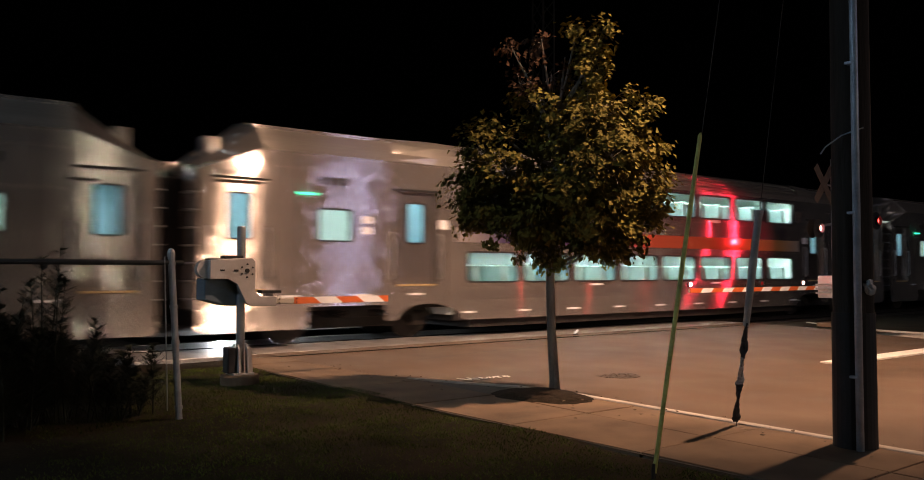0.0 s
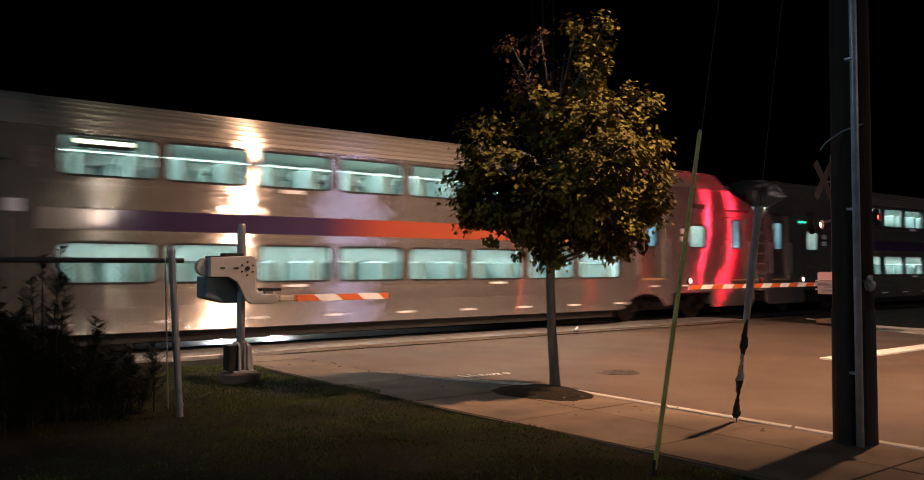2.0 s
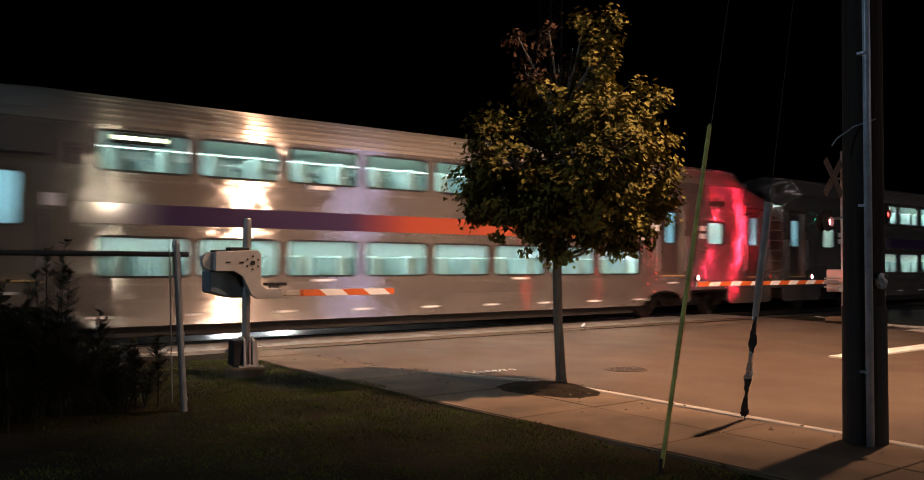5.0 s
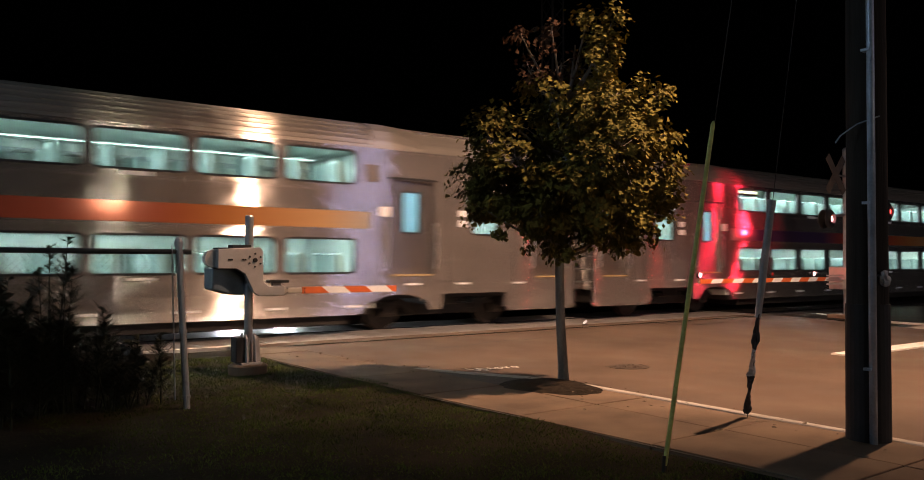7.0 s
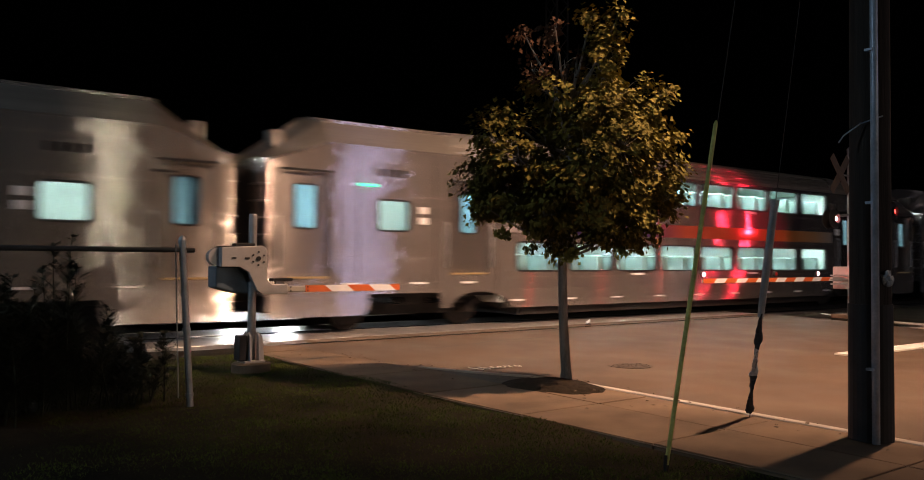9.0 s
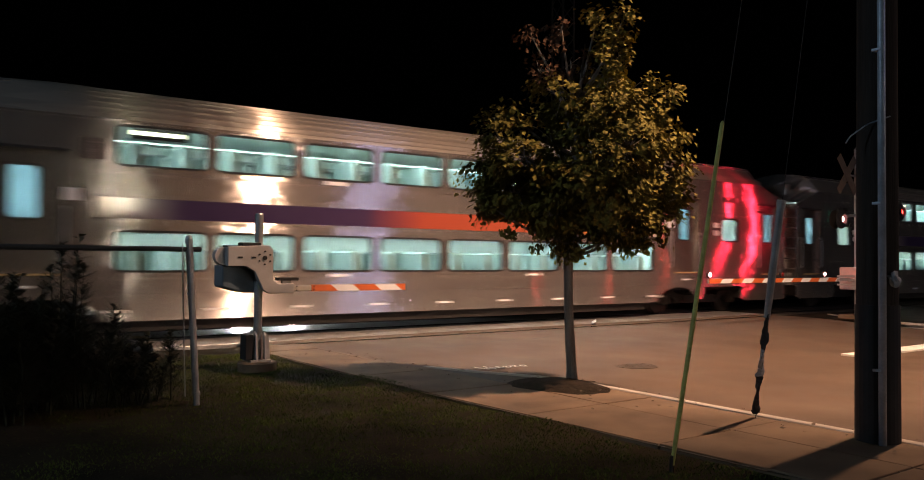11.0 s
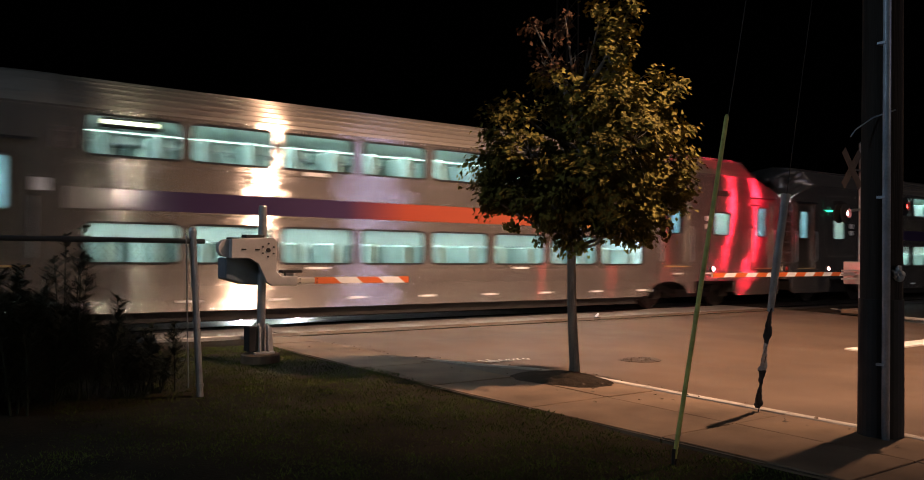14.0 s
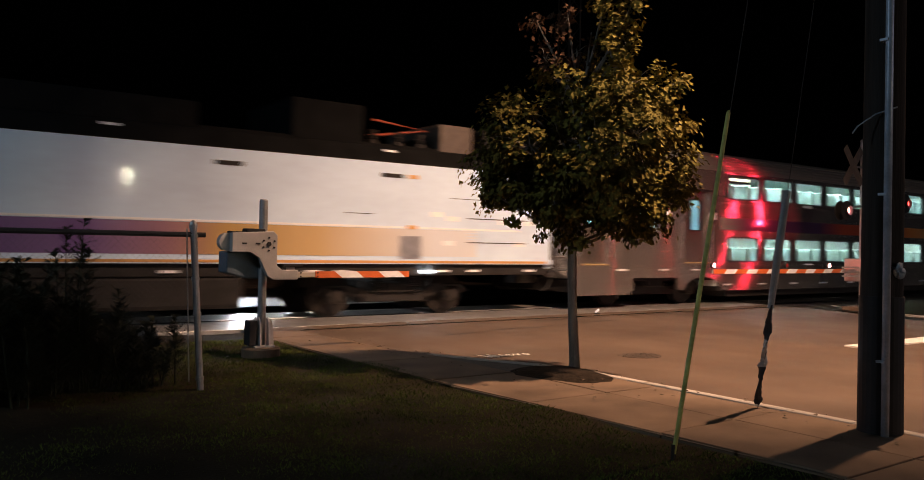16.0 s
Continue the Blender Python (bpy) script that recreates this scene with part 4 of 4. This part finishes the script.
# ---- poles and guys ----
def build_pole():
    g = thing("utility_pole", (6.74, 3.405, 0), "dark weathered timber utility pole with a steel conduit", "utility pole")
    pts = [(0, 0, -0.2), (0.0, 0, 1.0), (0.01, 0, 4.0), (0.02, 0, 12.0)]
    part("shaft", tubed(pts, [0.163, 0.16, 0.152, 0.12], 26), TIMBER, g, "dark tarred timber shaft", smooth=True)
    cx, cy = -0.155, -0.118
    c = part("conduit", tubed([(cx, cy, 0.0), (cx, cy, 3.0), (cx + 0.02, cy + 0.02, 9.0)], 0.031, 12), DULL, g, "galvanised conduit strapped to the pole", smooth=True)
    for z in (0.6, 1.95, 3.2, 4.4):
        part("strap", boxed(cx - 0.042, cx + 0.042, cy - 0.005, cy + 0.06, z - 0.01, z + 0.01), DULL, c)
    part("jacket", tubed([(0.0, 0, 0.0), (0.0, 0, 1.12)], [0.174, 0.17], 26), BLACK, g, "dark sleeve round the foot")
    bm = bmesh.new()
    bmesh.ops.create_icosphere(bm, subdivisions=3, radius=0.045)
    for v in bm.verts:
        v.co *= 1 + 0.7 * noise.noise(v.co * 30) + 0.35 * noise.noise(v.co * 75)
        v.co.z *= 1.25
    w = part("plastic_wrap", bm, FOIL, g, "crumpled clear plastic wrapped round a fitting")
    w.location = (-0.05, -0.16, 1.34)
    part("crossarm", boxed(-1.2, 1.2, -0.06, 0.06, 11.0, 11.12, bevel=0.01), TIMBER, g)
    part("service_wire", tubed([(-0.08, -0.15, 2.66), (-0.2, -0.03, 2.6), (-0.32, 0.05, 2.5), (-0.36, 0.07, 2.44)], 0.006, 6), DULL, g)


DULL = material("dull_zinc", (0.33, 0.39, 0.48), 0.4, 0.15, var=0.3, scale=6, fine=50, bump=0.15)
FOIL = material("plastic_film", (0.35, 0.38, 0.42), 0.18, var=0.3, scale=20, fine=60, bump=0.6, dist=0.02)


def build_guys():
    top = Vector((6.74, 3.42, 11.4))
    base = Vector((4.6, 3.78, 0.0))
    g = thing("guy_wire", base, "steel guy wire with a long yellow plastic guard", "guy wire", "guy wires")
    d = top - base
    part("wire", tubed([(0, 0, -0.1), d], 0.0035, 6), IRON, g)
    part("guard", tubed([d * 0.002, d * 0.1, d * 0.218, d * 0.22], [0.016, 0.0175, 0.016, 0.007], 12), GUARD, g, "weathered yellow plastic guard")
    part("anchor", tubed([(-0.02, 0.0, -0.2), (0.0, 0, 0.09)], 0.014, 8), IRON, g, "rusty anchor rod")
    base = Vector((6.74, 4.56, 0.0))
    top = Vector((6.72, 3.45, 7.9))
    g = thing("guy_wire", base, "guy wire with a grey guard and torn black plastic", "guy wire", "guy wires")
    d = top - base
    part("wire", tubed([(0, 0, -0.1), d], 0.0035, 6), IRON, g)
    part("guard", tubed([d * 0.12, d * 0.17, d * 0.25], [0.03, 0.036, 0.036], 12), GUARDGREY, g, "dented half-round steel guard")
    part("guard_cap", tubed([d * 0.25, d * 0.258], [0.042, 0.042], 8), GUARDGREY, g)
    # a strip of plastic twisted round the wire
    for name, mat, t0, t1, w in (("torn_plastic", BLACK, 0.004, 0.052, 0.034), ("tape_band", GUARDGREY, 0.048, 0.084, 0.036), ("torn_plastic", BLACK, 0.08, 0.128, 0.033)):
        bm = tube(bmesh.new(), [d * (t0 + (t1 - t0) * i / 18) + 0.012 * noise.noise_vector((i * 0.5, t0 * 90, 1)) for i in range(19)], [w * (0.55 if i in (0, 18) else 1) * (1 + 0.3 * noise.noise((i * 0.55, t0 * 70, 4))) for i in range(19)], 12)
        for v in bm.verts:
            a = 9 * v.co.z
            off = v.co - d * (v.co.z / d.z)
            side = Vector((math.cos(a), math.sin(a), 0))
            v.co -= side * off.dot(side) * 0.55
            v.co += 0.006 * noise.noise_vector(v.co * 40)
        part(name, bm, mat, g)


GUARDGREY = material("grey_steel_guard", (0.3, 0.3, 0.31), 0.5, 0.4, var=0.3, scale=10, fine=60, bump=0.3)
build_pole()
build_guys()


# ---- tree ----
RIGHT = Vector((0.795, -0.607, 0))
AWAY = Vector((0.607, 0.795, 0))


def build_tree():
    t = thing("street_tree", (7.0, 7.3, 0), "young maple with yellowing leaves in a mulched pavement pit", "tree")
    rng = random.Random(5)
    # clumps of the crown: sideways, height, depth, radius, leaves
    lobes = [(0.12, 1.88, 0.0, 0.4, 1.0), (0.5, 1.85, -0.2, 0.34, 1.0), (-0.3, 2.02, -0.25, 0.42, 1.0), (0.9, 2.05, 0.0, 0.42, 1.0), (1.24, 2.22, 0.1, 0.26, 0.9),
             (-0.72, 2.25, 0.0, 0.46, 1.0), (-1.05, 2.5, 0.1, 0.34, 0.9), (-1.08, 2.16, 0.0, 0.22, 0.7), (-0.6, 2.7, -0.25, 0.46, 1.0), (1.02, 2.5, 0.1, 0.42, 1.0),
             (1.1, 2.95, 0.0, 0.36, 1.0), (0.95, 3.3, 0.1, 0.32, 1.0), (1.14, 3.52, 0.0, 0.2, 0.8), (0.2, 2.5, -0.5, 0.6, 1.0), (0.6, 2.8, -0.45, 0.5, 1.0),
             (-0.25, 3.0, 0.2, 0.44, 0.85), (-0.92, 2.98, 0.0, 0.3, 0.9), (-0.78, 3.28, 0.0, 0.2, 0.8), (0.35, 3.2, -0.25, 0.5, 1.0), (0.62, 3.5, -0.1, 0.34, 1.0),
             (0.4, 3.8, 0.0, 0.36, 1.0), (0.5, 4.2, 0.0, 0.25, 1.0), (0.62, 4.48, 0.0, 0.13, 0.9), (0.3, 4.5, 0.1, 0.13, 0.7), (-0.15, 3.5, -0.1, 0.36, 0.5),
             (-0.02, 3.95, 0.1, 0.3, 0.35), (-0.42, 3.85, 0.1, 0.28, 0.22), (-0.15, 4.35, 0.0, 0.26, 0.28), (-0.52, 4.3, 0.1, 0.22, 0.16), (0.55, 2.45, 0.6, 0.52, 0.9),
             (-0.35, 2.45, 0.6, 0.5, 0.8), (0.3, 3.0, 0.55, 0.5, 0.8)]
    bm = tube(bmesh.new(), [(0, 0, -0.1), (0, 0, 0.1), (-0.03, 0.02, 0.7), (-0.06, 0.01, 1.4), (-0.05, 0.0, 1.75), (0.02, 0, 2.6), (0.1, 0, 3.5), (0.2, 0, 4.2)], [0.085, 0.065, 0.058, 0.056, 0.06, 0.04, 0.025, 0.008], 14)
    part("trunk", bm, BARK, t, "slender grey-brown trunk", smooth=True)
    bl = bmesh.new()
    leaf = []
    for sx, z, dp, r, dens in lobes:
        c = RIGHT * sx + AWAY * dp + Vector((0, 0, z))
        z0 = max(1.5, min(z - 0.5, 3.4))
        s = Vector((0.02, 0, z0))
        mid = s.lerp(c, 0.5) + Vector((0, 0, -0.08))
        br = bmesh.new()
        tube(br, [s, mid, c, c + (c - mid) * 0.12], [0.026, 0.017, 0.009, 0.003], 7)
        part("limb", br, BARK, t)
        thin = dens < 0.4
        # sprays of leaves at the ends of twigs, over the outside of each clump
        dens *= 1.6 if z < 2.7 else 1.25
        for tw in range(max(5, int(34 * dens * (r / 0.5) ** 2))):
            v = Vector((rng.gauss(0, 1), rng.gauss(0, 1), rng.gauss(0, 1))).normalized()
            tip = c + v * r * rng.uniform(0.5, 1.12)
            tube(bl, [c.lerp(tip, 0.1), c.lerp(tip, 0.6) + Vector((0, 0, 0.03)), tip], [0.006, 0.004, 0.002], 3, False)
            face = (v + Vector((0, 0, 0.9))).normalized()
            size = rng.uniform(0.045, 0.085)
            for k in range(int(rng.uniform(20, 42) * (0.45 + 0.55 * dens))):
                p = tip + Vector((rng.gauss(0, size), rng.gauss(0, size), rng.gauss(0, size * 0.8)))
                leaf.append((p, face, thin))
    tagged(part("twig", bl, BARK, t), kind="stuff")
    for name, mat, wanted, label in (("crown", LEAF, False, "uneven crown of small yellow-green leaves"), ("crown_top", LEAFDIM, True, "sparse leaves at the top, coloured dull reddish-brown for weak light")):
        verts, faces = [], []
        for p, face, thin in leaf:
            if thin != wanted:
                continue
            s = rng.uniform(0.022, 0.042)
            up = (face + 0.3 * Vector((rng.gauss(0, 1), rng.gauss(0, 1), rng.gauss(0, 1)))).normalized()
            q = up.to_track_quat("Z", "Y").to_matrix() @ Euler((0, 0, rng.uniform(0, 6.28))).to_matrix()
            i = len(verts)
            for x, y, z in ((0, -1.0, 0.0), (0.55, -0.45, 0.18), (1.0, 0.3, 0.28), (0.4, 0.45, 0.08), (0, 1.3, -0.1), (-0.4, 0.45, 0.08), (-1.0, 0.3, 0.28), (-0.55, -0.45, 0.18)):
                verts.append(p + q @ Vector((x * s, y * s, z * s)))
            faces += [(i, i + 1, i + 2, i + 3), (i, i + 3, i + 4, i + 5), (i, i + 5, i + 6, i + 7)]
        me = bpy.data.meshes.new(name)
        me.from_pydata(verts, [], faces)
        me.materials.append(mat)
        crown = new(name, me)
        crown.parent = t
        tagged(crown, label, kind="stuff")


build_tree()


def build_pit():
    bm = bmesh.new()
    c = bm.verts.new((0, 0, 0.055))
    rings = []
    for r, z in ((0.25, 0.05), (0.5, 0.03), (0.75, -0.02)):
        rings.append([bm.verts.new((r * math.cos(a) * (1 + 0.1 * math.sin(3 * a)) * 0.75, r * math.sin(a) * 1.0, z + 0.015 * noise.noise((r * 9, a * 3, 0)))) for a in (k * math.pi / 16 for k in range(32))])
    for k in range(32):
        bm.faces.new((c, rings[0][k], rings[0][(k + 1) % 32]))
        for a, b in zip(rings, rings[1:]):
            bm.faces.new((a[k], b[k], b[(k + 1) % 32], a[(k + 1) % 32]))
    m = part("mulch_bed", bm, SOIL, None, smooth=True)
    m.location = (6.5, 6.95, 0)
    tagged(m, "dark heaped mulch round the tree's foot", "mulch bed", "", "stuff")


build_pit()


# ---- shrub at the fence ----
def build_shrub(at, seed, stems, height, spread, count, name, label):
    g = thing(name, at, label, "shrub")
    rng = random.Random(seed)
    wood = bmesh.new()
    verts, faces = [], []
    for k in range(stems):
        a = rng.uniform(0, 6.28)
        h = height * rng.uniform(0.5, 1.0)
        b0 = Vector((rng.gauss(0, spread * 0.5), rng.gauss(0, spread * 0.35), 0))
        top = b0 + Vector((math.cos(a) * spread * 0.3, math.sin(a) * spread * 0.2, h))
        mid = b0.lerp(top, 0.5) + Vector((rng.gauss(0, 0.04), rng.gauss(0, 0.04), 0))
        tube(wood, [b0 - Vector((0, 0, 0.05)), mid, top], [0.012, 0.008, 0.002], 5, False)
        for j in range(count // stems):
            u = rng.uniform(0.08, 1.0)
            p = b0.lerp(mid, u * 2) if u < 0.5 else mid.lerp(top, u * 2 - 1)
            ln = (0.4 * (1.05 - u) + 0.06) * rng.uniform(0.6, 1.2) * min(1, height)
            aa = rng.uniform(0, 6.28)
            d = Vector((math.cos(aa), math.sin(aa), rng.uniform(0.2, 0.9))).normalized()
            e = p + d * ln
            side = d.cross(Vector((0, 0, 1))).normalized()
            i = len(verts)
            verts += [p - side * 0.003, p + side * 0.003, e]
            faces.append((i, i + 1, i + 2))
            for m in range(14):
                q = p + d * ln * (0.15 + 0.065 * m)
                s = 0.055 * (1.1 - 0.055 * m)
                w = (side * (1 if m % 2 else -1) + d * 0.8 + Vector((0, 0, rng.uniform(-0.2, 0.3)))).normalized()
                i = len(verts)
                n = w.cross(d).normalized()
                o = n.cross(w) * 0.0045
                verts += [q - o, q + o, q + w * s + n * 0.004]
                faces.append((i, i + 1, i + 2))
    tagged(part("stem", wood, NEEDLE, g), kind="stuff")
    me = bpy.data.meshes.new("foliage")
    me.from_pydata(verts, [], faces)
    me.materials.append(NEEDLE)
    f = new("foliage", me)
    f.parent = g
    tagged(f, "dark feathery foliage", kind="stuff")


build_shrub((1.35, 8.75, 0), 3, 44, 1.02, 0.8, 5600, "evergreen_shrub", "dark unkempt evergreen shrub in front of the fence")
build_shrub((0.6, 8.6, 0), 8, 42, 1.28, 0.85, 5600, "evergreen_shrub", "dark unkempt evergreen shrub by the fence")
build_shrub((1.62, 8.5, 0), 11, 3, 1.74, 0.1, 330, "cedar_sapling", "slim cedar sapling with a feathery top")
build_shrub((1.4, 8.6, 0), 12, 2, 1.66, 0.1, 150, "cedar_sapling", "slim cedar sapling with a feathery top")
build_shrub((2.15, 8.75, 0), 14, 24, 0.7, 0.42, 1500, "evergreen_shrub", "low scrubby growth at the fence post")


# ---- small things on the ground ----
RUST = material("rusty_iron", (0.068, 0.049, 0.036), 0.7, 0.3, var=0.4, scale=8, fine=70, bump=0.5, dist=0.01)


def build_manhole():
    m = thing("manhole_cover", (9.42, 8.43, -0.138), "round cast-iron manhole cover set in the road", "manhole cover")
    part("rim", ring_flat(0.3, 0.34, 0.004), RUST, m)
    part("lid", tubed([(0, 0, -0.03), (0, 0, 0.003)], 0.297, 32), RUST, m)
    for k in range(5):
        for j in range(5):
            x, y = (k - 2) * 0.1, (j - 2) * 0.1
            if x * x + y * y < 0.07:
                part("stud", boxed(x - 0.04, x + 0.04, y - 0.04, y + 0.04, 0.0, 0.005), RUST, m)


def ring_flat(r0, r1, z):
    bm = bmesh.new()
    a = [[bm.verts.new((r * math.cos(t), r * math.sin(t), h)) for t in (k * math.pi / 18 for k in range(36))] for r, h in ((r0, -0.02), (r0, z), (r1, z), (r1, -0.02))]
    for p, q in zip(a, a[1:]):
        for k in range(36):
            bm.faces.new((p[k], p[(k + 1) % 36], q[(k + 1) % 36], q[k]))
    return bm


build_manhole()


def build_chalk():
    """Unreadable white survey marks by the kerb."""
    g = thing("survey_mark", (7.08, 9.28, -0.108), "loose white spray-paint survey marks on the asphalt", "road marking")
    for k in range(6):
        pts = [(k * 0.14 + 0.04 * math.cos(a * 1.9 + k) + 0.012 * a, -k * 0.02 + (0.16 if k < 2 else 0.08) * math.sin(a * 1.3 + k * 2), 0.0) for a in range(6)]
        bar = part("bar", tubed([Vector(p).xyz for p in pts], 0.015, 5), PAINT, g)
        bar.scale.z = 0.25


build_chalk()


def build_grass():
    rng = random.Random(4)
    verts, faces = [], []
    while len(faces) < 150000:
        x, y = rng.uniform(-3.0, 5.04), rng.uniform(-3.0, 12.0)
        bare = 0.1 + 0.5 * (2.7 - x) - 1.1 * noise.noise((x * 0.7, y * 0.7, 7)) - 0.7 * noise.noise((x * 2.5, y * 2.5, 2))
        if rng.random() < min(0.96, bare):
            continue
        h = rng.uniform(0.012, 0.036)
        t, w = rng.uniform(0, 6.28), rng.uniform(0.003, 0.008)
        lean = Vector((rng.gauss(0, 0.02), rng.gauss(0, 0.02), 0))
        z = -0.03 + lumps(x, y)
        i = len(verts)
        verts += [(x - w * math.cos(t), y - w * math.sin(t), z), (x + w * math.cos(t), y + w * math.sin(t), z), (x + lean.x, y + lean.y, z + h)]
        faces.append((i, i + 1, i + 2))
    me = bpy.data.meshes.new("grass")
    me.from_pydata(verts, [], faces)
    me.materials.append(BLADE)
    tagged(new("grass", me), "short patchy lawn grass", "grass", "", "stuff")


build_grass()


def build_tower():
    g = thing("lattice_tower", (25.6, 27.4, 0), "tall dim steel lattice mast beyond the tracks", "tower")
    H, w = 22.0, 0.35
    for sx, sy in ((-1, -1), (1, -1), (1, 1), (-1, 1)):
        part("leg", tubed([(sx * w, sy * w, 0), (sx * w, sy * w, H)], 0.05, 6), IRON, g)
    for k in range(28):
        z = k * H / 28
        for sx, sy, ex, ey in ((-1, -1, 1, -1), (1, -1, 1, 1), (1, 1, -1, 1), (-1, 1, -1, -1)):
            part("brace", tubed([(sx * w, sy * w, z), (ex * w, ey * w, z + H / 28)], 0.025, 4), IRON, g)


def build_markers():
    """Low white reflectors beside the rail."""
    for x, y in ((13.35, 13.2),):
        m = thing("track_marker", (x, y, -0.02), "low marker with a bright white reflector beside the rail", "track marker")
        part("base", tubed([(0, 0, -0.1), (0, 0, 0.02), (0, 0, 0.04)], [0.07, 0.07, 0.05], 16), BLACK, m)
        plate = part("reflector", boxed(-0.07, 0.07, -0.008, 0.008, -0.025, 0.025, bevel=0.004), GLINT, m, "clear reflector whose glint is a faint glow of its own")
        plate.matrix_basis = pose(0, 0, 0.08, 0, -28, 0)


# The reflector's glint, given as faint emission.
GLINT = material("glowing_reflector", (0.8, 0.9, 1.0), emit=(0.7, 0.85, 1.0, 0.12))
build_markers()


def build_litter():
    """Fallen leaves along the kerb and on the slabs."""
    rng = random.Random(9)
    verts, faces = [], []
    for k in range(300):
        y = rng.uniform(1.0, 11.5)
        x = kerb_x(y) + (rng.gauss(0.12, 0.12) if k % 3 else -abs(rng.gauss(0.2, 0.6)))
        if x < 5.1:
            continue
        z = road_height(x, y) - 0.012 if x > kerb_x(y) + 0.02 else 0.012
        s, a = rng.uniform(0.015, 0.035), rng.uniform(0, 6.28)
        i = len(verts)
        for q in range(5):
            r = s * (1.0 if q % 2 else 0.6)
            verts.append((x + r * math.cos(a + q * 1.256), y + r * math.sin(a + q * 1.256), z + rng.uniform(0.0, 0.015)))
        faces.append(tuple(range(i, i + 5)))
    me = bpy.data.meshes.new("leaf_litter")
    me.from_pydata(verts, [], faces)
    me.materials.append(DEADLEAF)
    tagged(new("leaf_litter", me), "scattered brown fallen leaves along the kerb", "leaf litter", "", "stuff")


DEADLEAF = material("dead_leaf", (0.1, 0.07, 0.04), 0.8, var=0.5, scale=8, fine=30, bump=0)
build_litter()


def build_cracks():
    """Sealed cracks in the asphalt and the slabs."""
    rng = random.Random(21)
    for x, y, dx, dy, z in ((9.0, 12.55, 8.5, 0.1, -0.018), (7.6, 11.4, 5.0, 0.5, -0.042)):
        n = 26
        rows, bm = [], bmesh.new()
        for i in range(n + 1):
            t = i / n
            px, py = x + dx * t + 0.12 * noise.noise((t * 4, x, 0)) + 0.02 * rng.gauss(0, 1), y + dy * t + 0.12 * noise.noise((t * 4, y, 5)) + 0.02 * rng.gauss(0, 1)
            zz = road_height(px, py) - 0.016 if z < 0 else 0.0045
            w = 0.012 + 0.008 * rng.random()
            nx, ny = -dy / math.hypot(dx, dy), dx / math.hypot(dx, dy)
            rows.append([bm.verts.new((px + nx * w * k, py + ny * w * k, zz)) for k in (-1, 1)])
        for a, b in zip(rows, rows[1:]):
            bm.faces.new((a[0], a[1], b[1], b[0]))
        tagged(part("crack", bm, TAR), "dark sealed crack in the paving", "crack", "cracks", "structure")


TAR = material("crack_tar", (0.02, 0.018, 0.016), 0.7, var=0.3, bump=0.2)
build_cracks()
build_tower()
build_pavement()


# ---- what moves ----
def spin(wheels):
    """A wheelset rolls along the rail with its car."""
    x, y, z = wheels.location
    turn = [(k / 15, math.degrees((train_at(k / 15) - train_at(0)) / 0.46)) for k in range(241)]
    walk(wheels, [(t, pose(x, y, z, 0, a % 360, 0)) for t, a in turn])


def motions():
    times = [0.5 * k for k in range(33)]
    for k, car in enumerate(CARS):
        walk(car, [(t, pose(train_at(t) - SPACING * (k - 1), TRACK, 0)) for t in times])
        for ob in car.children_recursive:
            if ob.name.startswith("wheelset"):
                spin(ob)
    for ob in LOCOMOTIVE.children_recursive:
        if ob.name.startswith("wheelset"):
            spin(ob)
    walk(LOCOMOTIVE, [(t, pose(train_at(t) + LOCO_FRONT, TRACK, 0)) for t in times])


motions()
